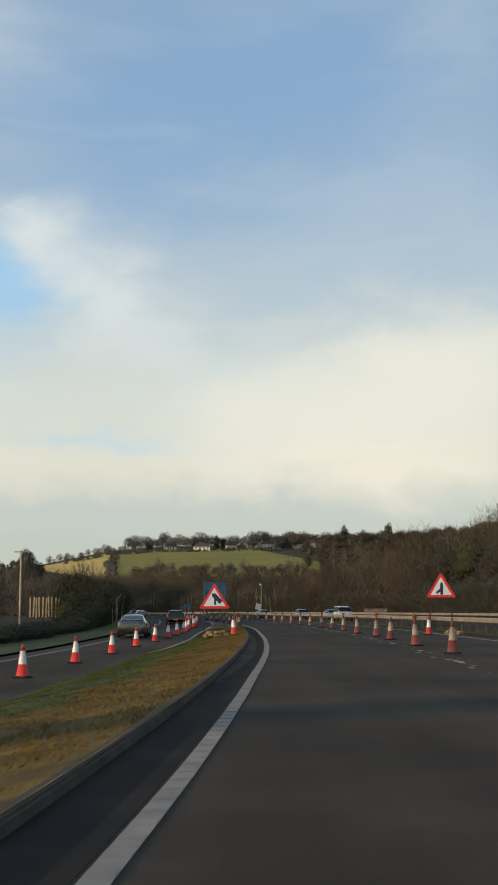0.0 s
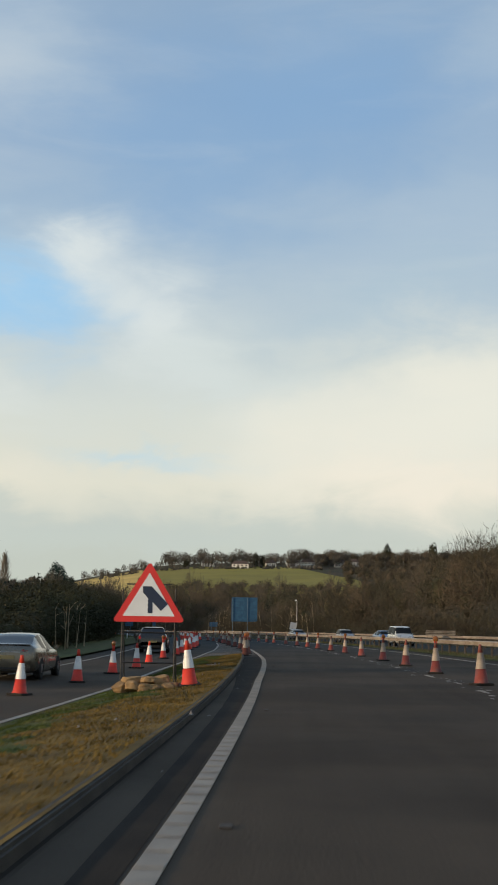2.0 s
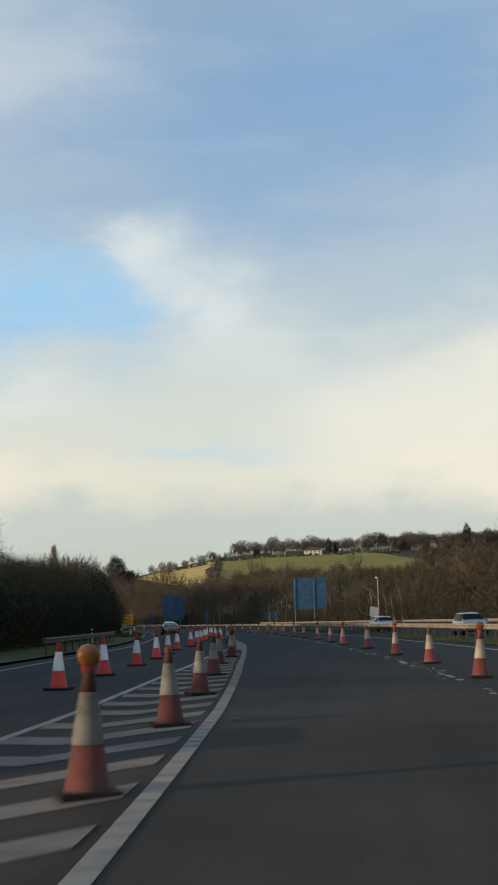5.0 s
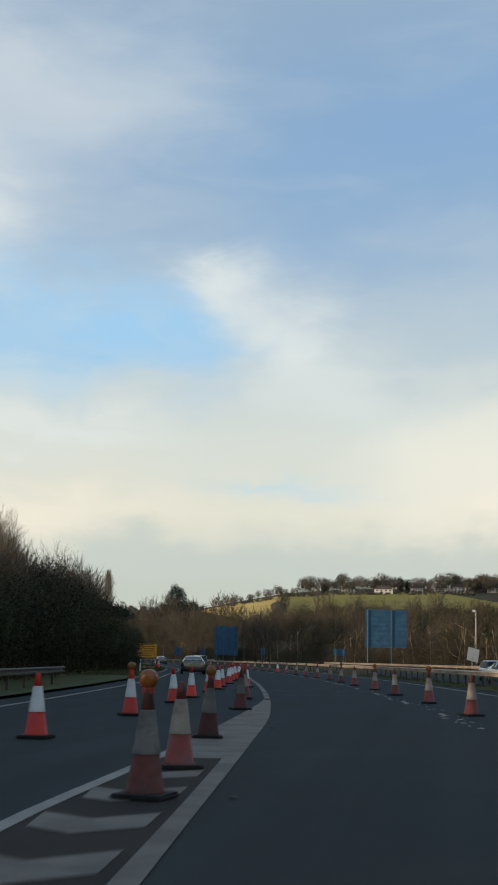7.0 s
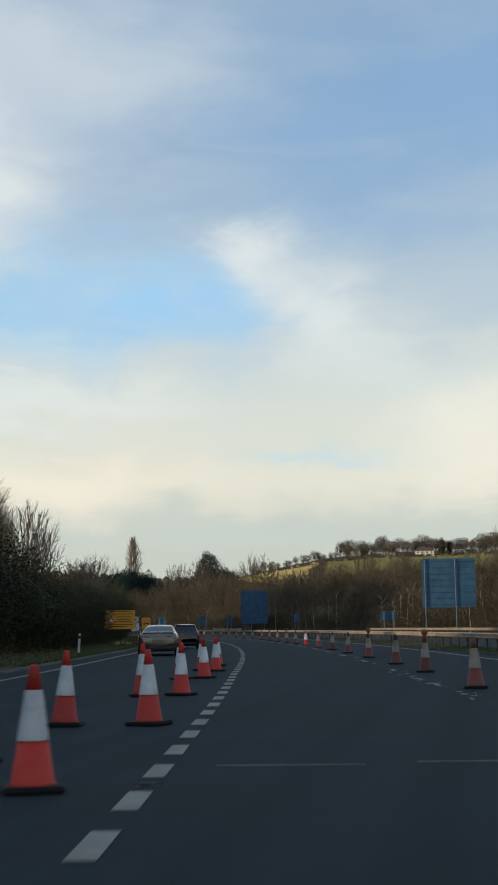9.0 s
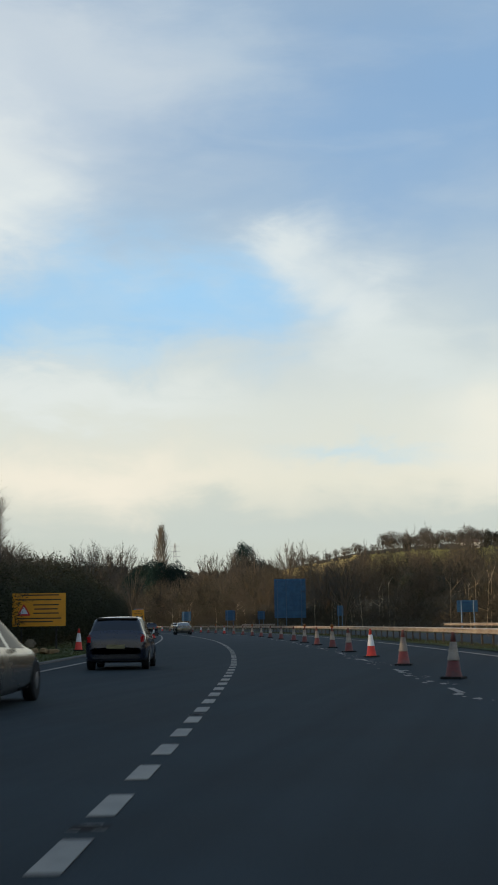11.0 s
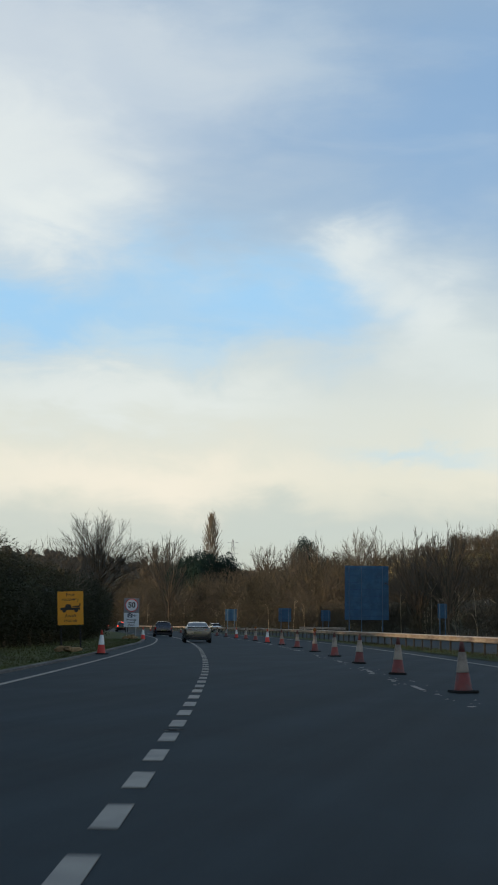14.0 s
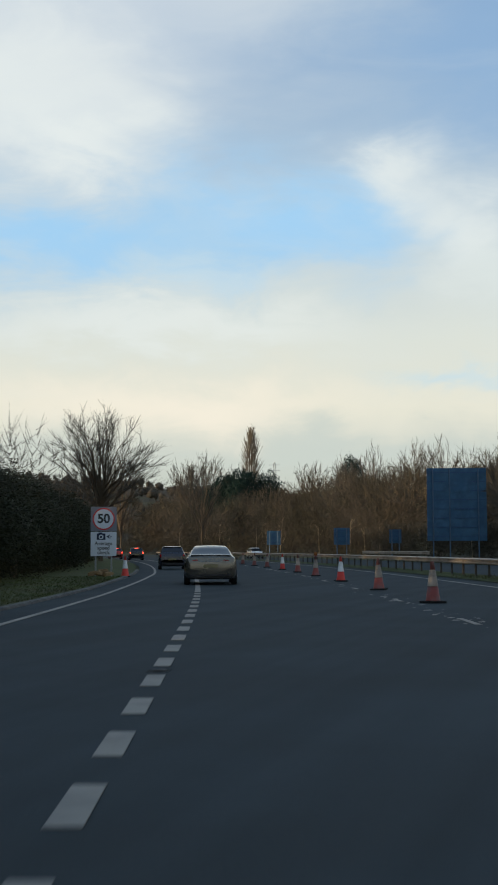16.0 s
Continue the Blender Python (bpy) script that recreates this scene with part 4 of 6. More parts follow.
def a_frame(parent, half, top, depth=0.7, cross=(0.35,)):
    """Black folding steel stand behind a temporary sign."""
    for x in (-half, half):
        for y0, y1 in ((0.05, 0.05), (0.06, depth)):
            bm = bmesh.new()
            rod(bm, (x, y1, 0.0), (x, y0, top), 0.017)
            part("leg", bm, M_BLACKSTEEL, parent)
    for z in cross:
        bm = bmesh.new()
        rod(bm, (-half, 0.05, z), (half, 0.05, z), 0.014)
        part("cross_bar", bm, M_BLACKSTEEL, parent)
        bm = bmesh.new()
        y = 0.06 + (depth - 0.06) * (1 - z / top)
        rod(bm, (-half, y, z), (half, y, z), 0.014)
        part("cross_bar", bm, M_BLACKSTEEL, parent)


def warning_triangle(width, low, symbol, label, cross):
    """Red-bordered merge warning triangle on a folding stand."""
    sign = tagged(new("warning_sign"), label, "road sign")
    h = width * 0.83
    tri = [(-width / 2, low), (width / 2, low), (0, low + h)]
    part("border", plate(rounded(tri, 0.055)), M_SIGN_RED, sign, "red border")
    c = low + h / 3
    inner = [(x * 0.715, c + (z - c) * 0.715) for x, z in tri]
    face = part("face", plate(rounded(inner, 0.012), 0.004, -0.006), M_SIGN_WHITE, sign, "white face")
    for pts in symbol:
        part("symbol", plate([(x * width, low + z * width) for x, z in pts], 0.003, -0.0105), M_SIGN_NAVY, face, "dark arrow symbol")
    a_frame(sign, width * 0.36, low + 0.55 * h, 0.8, cross)
    bm = bmesh.new()
    box(bm, (width * 0.78, 0.03, 0.03), (0, 0.035, low + 0.34 * h))
    box(bm, (width * 0.62, 0.03, 0.03), (0, 0.035, low + 0.62 * h))
    part("stiffener", bm, M_BLACKSTEEL, sign)
    return sign


MERGE_A = [[(-0.09, 0.485), (0.03, 0.485), (0.263, 0.245), (0.165, 0.15), (0.05, 0.27), (0.05, 0.12), (-0.015, 0.12), (-0.015, 0.323), (-0.09, 0.404)]]
MERGE_B = [[(-0.03, 0.09), (0.07, 0.09), (0.07, 0.40), (0.055, 0.47), (0.02, 0.52), (-0.015, 0.47), (-0.03, 0.40)], [(-0.03, 0.30), (-0.17, 0.18), (-0.14, 0.11), (-0.03, 0.19)]]
sign_a = warning_triangle(1.72, 1.54, MERGE_A, "triangular red-bordered merge warning sign on a black stand weighted with sandbags", (0.6, 1.3))
sign_a.matrix_basis = Matrix.Translation(rest(-1.94, 68.9, 0.12)) @ pose(0, 0, 0, -2, 0, 1)
sign_b = warning_triangle(1.60, 1.98, MERGE_B, "triangular red-bordered side-road merge warning sign on a stand beside the barrier", (0.5, 1.2))
sign_b.matrix_basis = Matrix.Translation(at(66.2, 3.95, 0)) @ pose(0, 0, 0, 0, 0, -3)


def sandbag(seed):
    """A slumped woven sack: squared-off pillow with creases and a gathered neck."""
    rnd = random.Random(seed)
    bm = bmesh.new()
    bmesh.ops.create_icosphere(bm, subdivisions=4, radius=1)
    soft = lambda c: math.copysign(abs(c) ** 0.62, c)
    for v in bm.verts:
        x, y, z = v.co
        d = v.co.copy()
        n = noise.noise(d * 1.7 + Vector((seed * 3.1, 0, 0))) * 0.20 + noise.noise(d * 5.0 + Vector((0, seed, 0))) * 0.07
        neck = 1 - 0.72 * smooth(0.74, 0.97, x) + 0.25 * smooth(0.97, 1.0, x)
        z = soft(z) * (1 + 0.25 * math.sin(2.3 * x + seed))
        v.co = Vector((soft(x) * 0.24, soft(y) * 0.155 * neck, max(z, -0.7) * 0.105 * neck)) * (1 + n)
    bmesh.ops.rotate(bm, matrix=Matrix.Rotation(radians(rnd.uniform(-16, 16)), 3, "Y"), verts=bm.verts)
    bmesh.ops.translate(bm, vec=(0, 0, 0.085), verts=bm.verts)
    return bm


def sandbags(spots, base, group):
    for k, (x, y, z, turn) in enumerate(spots):
        ob = link("sandbag", sandbag(k + 1), M_SACK, shade=True)
        tagged(ob, "tan hessian sandbag lying at the foot of a sign", "sandbag", group)
        ob.matrix_basis = base @ pose(x, y, z, 0, 0, turn)


sandbags([(-0.42, -0.1, 0, 60), (-0.18, -0.18, 0, 80), (0.06, -0.2, 0.0, 110), (-0.22, 0.0, 0.15, 25), (0.30, -0.1, 0.0, 70), (0.12, 0.02, 0.15, 100), (0.38, 0.12, 0.14, 15), (0.58, 0.02, 0, 95), (0.72, 0.18, 0.0, 60)], Matrix.Translation(rest(-1.9, 67.6, 0.12)), "sandbags under the warning triangle")
sandbags([(-0.2, 0, 0, 30), (0.15, 0.1, 0, 80), (0.45, 0, 0, 20)], Matrix.Translation(at(66.9, 4.6, 0.02)), "sandbags beside the barrier")


def yellow_board(name, w, h, low, label, half):
    sign = tagged(new(name), label, "road sign")
    part("board", plate(rect(w, h, 0, low + h / 2)), M_SIGN_YELLOW, sign)
    for x in (-half, half):
        bm = bmesh.new()
        box(bm, (0.06, 0.05, low + h * 0.9), (x, 0.045, (low + h * 0.9) / 2))
        part("post", bm, M_BLACKSTEEL, sign)
    return sign


# works information board: writing too small to read, so plain bars
board = yellow_board("works_board", 2.3, 1.42, 1.16, "yellow works information board with a small red triangle", 0.75)
for k, (x0, x1, z) in enumerate([(-0.8, 0.85, 2.50), (-0.95, 0.95, 2.30), (-0.25, 0.85, 2.08), (-0.2, 0.8, 1.90), (-0.25, 0.85, 1.72), (-0.95, 0.95, 1.50), (-0.9, 0.6, 1.36)]):
    part("text_bar", plate(rect(x1 - x0, 0.052, (x0 + x1) / 2, z, 0.01), 0.003, -0.005), M_SIGN_BLACK, board)
tri = [(-0.95, 1.62), (-0.35, 1.62), (-0.65, 2.14)]
small = part("warning_triangle", plate(rounded(tri, 0.03), 0.003, -0.005), M_SIGN_RED, board, "small red warning triangle")
part("face", plate(rounded([(-0.84, 1.69), (-0.46, 1.69), (-0.65, 2.01)], 0.01), 0.002, -0.008), M_SIGN_WHITE, small)
board.matrix_basis = Matrix.Translation((-32.83, 275.2, 0.1)) @ pose(0, 0, 0, 0, 0, 16)

# recovery board with a picture of a breakdown lorry
rec = yellow_board("recovery_board", 1.08, 1.40, 1.12, "orange-yellow recovery sign with black lettering and a lorry symbol", 0.40)
lettering("Free", 0.20, 0, 2.38, -0.004, M_SIGN_BLACK, rec)
lettering("recovery", 0.20, 0, 2.19, -0.004, M_SIGN_BLACK, rec)
lettering("Await", 0.20, 0, 1.50, -0.004, M_SIGN_BLACK, rec)
lettering("rescue", 0.20, 0, 1.30, -0.004, M_SIGN_BLACK, rec)
lorry = [[(-0.42, 1.74), (0.40, 1.74), (0.40, 1.84), (0.05, 1.84), (0.0, 1.98), (-0.18, 1.98), (-0.24, 1.86), (-0.42, 1.83)], [(0.08, 1.86), (0.40, 1.86), (0.43, 2.02), (0.39, 2.02), (0.36, 1.92), (0.08, 1.90)]]
for pts in lorry:
    part("symbol", plate(pts, 0.003, -0.005), M_SIGN_BLACK, rec, "black lorry symbol")
for x in (-0.26, 0.24):
    part("symbol", plate([(x + 0.085 * math.cos(a * 0.5236), 1.72 + 0.085 * math.sin(a * 0.5236)) for a in range(12)], 0.003, -0.0055), M_SIGN_BLACK, rec)
rec.matrix_basis = Matrix.Translation((-46.25, 332.9, 0.08)) @ pose(0, 0, 0, 0, -2.5, 20)
sandbags([(-0.3, -0.2, 0, 40), (0.1, -0.2, 0, 85), (0.4, -0.1, 0, 20)], Matrix.Translation((-46.2, 332.5, 0.1)), "sandbags under the recovery board")
sandbags([(-0.5, -0.2, 0, 40), (0.0, -0.2, 0, 85), (0.4, -0.1, 0, 20)], Matrix.Translation((-32.5, 275.2, 0.1)), "sandbags under the works board")

# 50 limit above the camera plate
lim = tagged(new("speed_limit_sign"), "grey-backed 50 speed limit roundel above a white average speed check plate", "road sign")
W = 1.14
top = part("backing", plate(rect(W, 1.08, 0, 2.58)), material("grey_sheeting", (0.17, 0.18, 0.21), 0.45, vary=0.05, scale=2, fine=40, bump=0), lim, "grey backing board")
disc = lambda r, cz, n=32: [(r * math.cos(6.28319 * i / n), cz + r * math.sin(6.28319 * i / n)) for i in range(n)]
ring = part("roundel", plate(disc(0.49, 2.58), 0.004, -0.006), M_SIGN_RED, lim, "red ring")
part("face", plate(disc(0.43, 2.58), 0.003, -0.009), M_SIGN_WHITE, ring)
lettering("50", 0.56, 0, 2.58, -0.011, M_SIGN_BLACK, lim, "numerals", 0.016)
low = part("camera_plate", plate(rect(W, 1.06, 0, 1.48)), M_SIGN_WHITE, lim, "white plate")
for pts in ([(-0.30, 1.66), (0.08, 1.66), (0.08, 1.94), (-0.04, 1.94), (-0.06, 1.985), (-0.22, 1.985), (-0.24, 1.94), (-0.30, 1.94)], [(0.12, 1.80), (0.30, 1.69), (0.24, 1.80), (0.30, 1.91)], [(0.30, 1.76), (0.38, 1.80), (0.30, 1.84)]):
    part("camera_symbol", plate(pts, 0.003, -0.004), M_SIGN_NAVY, low)
ring = part("camera_symbol", plate([(x - 0.11, z) for x, z in disc(0.10, 1.79, 20)], 0.002, -0.006), M_SIGN_WHITE, low)
part("camera_symbol", plate([(x - 0.11, z) for x, z in disc(0.055, 1.79, 16)], 0.002, -0.008), M_SIGN_NAVY, low)
for k, word in enumerate(("Average", "speed", "check")):
    lettering(word, 0.235, 0, 1.50 - 0.20 * k, -0.004, M_SIGN_BLACK, low, bold=0.0025)
for x in (-0.35, 0.35):
    bm = bmesh.new()
    box(bm, (0.06, 0.05, 2.9), (x, 0.045, 1.45))
    part("post", bm, M_STEEL, lim)
lim.matrix_basis = Matrix.Translation((-60.16, 377.4, 0.0)) @ pose(0, 0, 0, 0, 0, 17) @ Matrix.Scale(1.055, 4)
sandbags([(-0.4, -0.2, 0, 20), (0.0, -0.2, 0, 75), (0.4, -0.15, 0, 40), (0.1, -0.1, 0.14, 10)], Matrix.Translation((-60.0, 376.9, 0.1)), "sandbags under the speed limit sign")


def sign_back(w, h, low, posts, label, slats, extra=False):
    """The back of a large direction sign: blue sheet, horizontal rails, posts in front."""
    sign = tagged(new("direction_sign_back"), label, "road sign")
    part("panel", plate(rect(w, h, 0, low + h / 2, 0.06), 0.03), M_SIGN_BLUE, sign)
    for k in range(slats):
        bm = bmesh.new()
        box(bm, (w * 0.985, 0.05, 0.06), (0, -0.03, low + h * (k + 0.5) / slats))
        part("rail", bm, M_SIGN_NAVY_RAIL, sign)
    for x in posts:
        bm = bmesh.new()
        rod(bm, (x * w, -0.14, -0.4), (x * w, -0.14, low + h * 0.99), 0.062, 12)
        part("post", bm, M_SIGN_POST, sign)
    if extra:
        part("patch_panel", plate(rect(w * 0.42, h * 0.26, w * 0.02, low + h * 0.80, 0.04), 0.02, -0.08), M_SIGN_BLUE, sign)
    return sign


M_SIGN_NAVY_RAIL = material("blue_rail", (0.025, 0.07, 0.17), 0.6, 0.2, vary=0.15, scale=2, fine=30, bump=0)
M_SIGN_POST = material("galvanised_sign_post", (0.075, 0.135, 0.21), 0.55, 0.3, vary=0.15, scale=2, fine=30, bump=0)
big = sign_back(6.0, 5.5, 3.22, (-0.45, 0.12), "back of a tall blue direction sign on two posts", 8)
big.matrix_basis = Matrix.Translation((-9.1, 325.7, 0.0)) @ pose(0, 0, 0, 0, 0, 8)
mid = sign_back(5.6, 6.9, 2.05, (-0.40, -0.12, 0.36), "back of a tall blue direction sign beside the woods", 8, True)
mid.matrix_basis = Matrix.Translation((-52.2, 442.0, 0.0)) @ pose(0, 0, 0, 0, 0, 12)
for x, y, z, w, h in [(-90.8, 514.3, 2.01, 2.2, 2.2), (-71.1, 476.2, 1.84, 2.0, 2.1), (-62.6, 466.8, 1.95, 1.4, 1.6), (-17.3, 344.3, 2.0, 2.0, 1.1), (-40.3, 421.0, 2.2, 1.0, 1.6)]:
    o = sign_back(w, h, z, (-0.3, 0.3), "back of a small blue sign on posts at the wood's edge", 3)
    o.matrix_basis = Matrix.Translation((x, y, max(land(x, y), 0))) @ pose(0, 0, 0, 0, 0, 16)

# tilted white panel and camera mast on the far verge
tp = tagged(new("tilted_panel"), "pale tilted solar panel on a short post beside the far barrier", "panel")
part("face", plate(rect(1.25, 1.5, 0, 0.75, 0.03), 0.04), material("pale_panel", (0.42, 0.42, 0.40), 0.5, 0.2, vary=0.1, scale=2, fine=30, bump=0), tp).matrix_basis = pose(0, 0, 1.5, -20, 14, 0)
bm = bmesh.new()
rod(bm, (0, 0.1, -0.3), (0, 0.1, 1.9), 0.05)
part("post", bm, M_STEEL, tp)
tp.matrix_basis = Matrix.Translation((1.9, 281.3, 0.0)) @ pose(0, 0, 0, 0, 0, 12)
mast = tagged(new("camera_mast"), "slim grey mast with a camera head on the far verge", "mast")
bm = bmesh.new()
rod(bm, (0, 0, -0.6), (0, 0, 7.4), 0.10, 10, 0.06)
part("pole", bm, M_STEEL, mast)
bm = bmesh.new()
box(bm, (0.34, 0.5, 0.24), (-0.22, -0.1, 7.45), 0.04)
part("camera_head", bm, M_SIGN_WHITE, mast)
mast.matrix_basis = Matrix.Translation((2.8, 295.8, land(2.8, 295.8)))

# ---------------------------------------------------------------- cars
def spline(rows, per):
    """Smooth rows of numbers (Catmull-Rom), with rows added between the given ones."""
    out, n = [], len(rows)
    for i in range(n - 1):
        p0, p1, p2, p3 = rows[max(i - 1, 0)], rows[i], rows[i + 1], rows[min(i + 2, n - 1)]
        for k in range(per):
            t = k / per
            out.append(tuple(0.5 * (2 * b + (c - a) * t + (2 * a - 5 * b + 4 * c - d) * t * t + (3 * b - a - 3 * c + d) * t ** 3) for a, b, c, d in zip(p0, p1, p2, p3)))
    out.append(tuple(rows[-1]))
    return out


def body_ring(w, z0, zb, wr, zr):
    """Half a cross-section from the floor over sill, shoulder and glass to the middle of the roof."""
    return [(0.0, z0), (w * 0.78, z0), (w * 0.93, z0 + 0.05), (w * 0.985, z0 + 0.16), (w, z0 + (zb - z0) * 0.52), (w * 0.985, z0 + (zb - z0) * 0.80), (w * 0.94, zb - 0.01), (w * 0.925, zb + 0.02),
            (wr + (w * 0.925 - wr) * 0.62, zb + (zr - zb) * 0.36), (wr + (w * 0.925 - wr) * 0.26, zb + (zr - zb) * 0.70), (wr, zr - (zr - zb) * 0.10 - 0.008), (wr * 0.88, zr - 0.012), (wr * 0.5, zr), (0.0, zr + 0.006)]


# stations from tail to nose: ahead, half width, floor, belt, half roof, roof
BODY = {
    "saloon": [(-2.49, 0.74, 0.40, 0.66, 0.56, 0.70), (-2.46, 0.84, 0.31, 0.84, 0.68, 0.92), (-2.38, 0.90, 0.25, 0.96, 0.74, 1.075), (-2.20, 0.945, 0.22, 0.975, 0.74, 1.105), (-1.85, 0.965, 0.20, 0.97, 0.70, 1.21),
               (-1.35, 0.975, 0.19, 0.95, 0.65, 1.375), (-0.75, 0.975, 0.18, 0.93, 0.62, 1.44), (-0.15, 0.97, 0.18, 0.91, 0.605, 1.445), (0.40, 0.965, 0.18, 0.895, 0.60, 1.41), (0.95, 0.965, 0.18, 0.88, 0.66, 1.20),
               (1.45, 0.955, 0.19, 0.86, 0.74, 0.95), (1.85, 0.94, 0.20, 0.80, 0.74, 0.86), (2.25, 0.88, 0.24, 0.68, 0.66, 0.74), (2.42, 0.78, 0.30, 0.58, 0.56, 0.62), (2.47, 0.66, 0.36, 0.52, 0.48, 0.55)],
    "hatch": [(-2.03, 0.72, 0.40, 0.60, 0.58, 0.64), (-2.01, 0.81, 0.31, 0.80, 0.70, 0.88), (-1.95, 0.85, 0.26, 0.93, 0.70, 1.05), (-1.82, 0.87, 0.24, 0.965, 0.665, 1.26), (-1.66, 0.88, 0.22, 0.97, 0.635, 1.43),
              (-1.45, 0.885, 0.20, 0.965, 0.63, 1.485), (-0.70, 0.89, 0.18, 0.945, 0.625, 1.51), (0.05, 0.89, 0.18, 0.93, 0.615, 1.495), (0.45, 0.885, 0.18, 0.92, 0.62, 1.42), (0.90, 0.88, 0.18, 0.905, 0.68, 1.17),
              (1.22, 0.875, 0.19, 0.89, 0.70, 0.985), (1.60, 0.85, 0.21, 0.80, 0.68, 0.87), (1.90, 0.78, 0.27, 0.66, 0.60, 0.73), (2.02, 0.64, 0.36, 0.54, 0.48, 0.58)],
    "van": [(-2.31, 0.74, 0.42, 0.80, 0.64, 0.86), (-2.29, 0.85, 0.34, 1.02, 0.76, 1.30), (-2.24, 0.90, 0.28, 1.05, 0.76, 1.68), (-2.10, 0.915, 0.24, 1.06, 0.75, 1.82), (-1.00, 0.92, 0.20, 1.05, 0.745, 1.85), (0.30, 0.92, 0.20, 1.04, 0.73, 1.83),
            (0.80, 0.915, 0.20, 1.03, 0.73, 1.70), (1.25, 0.91, 0.20, 1.02, 0.74, 1.34), (1.55, 0.90, 0.21, 1.00, 0.74, 1.10), (1.90, 0.87, 0.23, 0.90, 0.70, 0.98), (2.18, 0.80, 0.28, 0.74, 0.62, 0.82), (2.30, 0.66, 0.38, 0.60, 0.50, 0.66)],
}
# glass: rear screen from-to, windscreen from-to, side windows from-to
GLASS = {"saloon": ((-2.08, -1.22), (0.55, 1.36), ((-1.42, -0.52), (-0.44, 0.92))), "hatch": ((-1.93, -1.62), (0.42, 1.16), ((-1.55, -0.75), (-0.66, 0.86))), "van": ((-2.27, -2.16), (0.75, 1.48), ((-2.0, -0.7), (-0.5, 1.1)))}


def wheel(parent, x, y, r, wd=0.21):
    hub = part("wheel", lathe([(r * 0.62, -wd / 2), (r * 0.94, -wd / 2), (r, -wd / 2 + 0.03), (r, wd / 2 - 0.03), (r * 0.94, wd / 2), (r * 0.62, wd / 2)], 24), M_TYRE, parent, "black tyre", shade=False)
    hub.matrix_basis = Matrix.Translation((x, y, r)) @ pose(0, 0, 0, 0, 90, 0)
    part("rim", lathe([(0.05, -wd / 2 - 0.012), (r * 0.3, -wd / 2 - 0.008), (r * 0.62, -wd / 2 + 0.012), (r * 0.62, wd / 2 - 0.012), (r * 0.3, wd / 2 + 0.008), (0.05, wd / 2 + 0.012)], 14), M_RIM, hub, "alloy rim")


def car(paint_mat, label, shape="hatch", brake=False, head=False):
    """Tail towards -y, nose towards +y."""
    c = tagged(new("car"), label, "car", "cars on the road")
    rows = spline(BODY[shape], 3)
    rings = []
    for y, *dims in rows:
        half = body_ring(*dims)
        rings.append([(x, y, z) for x, z in half] + [(-x, y, z) for x, z in half[-2:0:-1]])
    n, m = len(rings[0]), len(body_ring(1, 0, 1, 1, 1))
    rear, front, sides = GLASS[shape]
    pieces = {"body": [], "rear_window": [], "windscreen": []}
    for i, (ra, rb) in enumerate(zip(rings, rings[1:])):
        y = (ra[0][1] + rb[0][1]) / 2
        for j in range(n):
            k = j if j < m - 1 else n - 1 - j
            name = "body"
            if k >= 10 and rear[0] < y < rear[1] or shape != "saloon" and 8 <= k and rear[0] < y < rear[1]:
                name = "rear_window"
            elif k >= 10 and front[0] < y < front[1]:
                name = "windscreen"
            elif 7 <= k <= 9:
                for q, (s0, s1) in enumerate(sides):
                    if s0 < y < s1:
                        name = "side_window_%d_%d" % (q, j < m - 1)
            pieces.setdefault(name, []).append((ra[j], ra[(j + 1) % n], rb[(j + 1) % n], rb[j]))
    pieces["body"] += [tuple(rings[0]), tuple(rings[-1][::-1])]
    for name, quads in pieces.items():
        bm = bmesh.new()
        for q in quads:
            bm.faces.new([bm.verts.new(p) for p in q])
        bmesh.ops.remove_doubles(bm, verts=bm.verts, dist=0.0004)
        bmesh.ops.recalc_face_normals(bm, faces=bm.faces)
        if name == "body":
            part("body", bm, paint_mat, c, shade=True)
        else:
            part("side_window" if name.startswith("side") else name, bm, M_REAR_GLASS if name == "rear_window" else M_GLASS, c, "dark glass", shade=True)
    h = -rows[0][0]
    W = max(r[1] for r in rows)
    r = 0.345 if shape == "saloon" else 0.315
    tail = {"saloon": 0.90, "hatch": 0.84, "van": 1.0}[shape]
    for sx in (-1, 1):
        for y in (-h + 0.86, h - 0.86):
            wheel(c, sx * (W - 0.105), y, r)
        bm = bmesh.new()
        if shape == "saloon":
            box(bm, (0.38, 0.12, 0.10), (sx * 0.64, -h + 0.085, tail), 0.04, Matrix.Rotation(sx * 0.24, 4, "Z"))
        else:
            box(bm, (0.19, 0.15, 0.27), (sx * 0.73, -h + 0.09, tail + 0.02), 0.05, Matrix.Rotation(sx * 0.30, 4, "Z"))
        part("tail_lamp", bm, M_LAMP_RED if brake else M_RED_LENS, c, "red tail lamp")
        bm = bmesh.new()
        box(bm, (0.34, 0.16, 0.12), (sx * W * 0.72, h - 0.19, 0.64 if shape != "van" else 0.76), 0.04, Matrix.Rotation(-sx * 0.35, 4, "Z"))
        part("headlamp", bm, M_LAMP_WHITE if head else M_PLATE_W, c, "headlamp")
        bm = bmesh.new()
        box(bm, (0.20, 0.10, 0.13), (sx * (W + 0.07), 0.62, 0.99 if shape != "van" else 1.14), 0.04)
        part("door_mirror", bm, paint_mat, c)
    bm = bmesh.new()
    box(bm, (0.52, 0.03, 0.115), (0, -h - 0.004, 0.70 if shape == "saloon" else 0.66), 0.006)
    part("number_plate", bm, M_PLATE_Y, c, "plain yellow rear plate")
    # lower bumper; its black also paints the shade under the tail
    bm = bmesh.new()
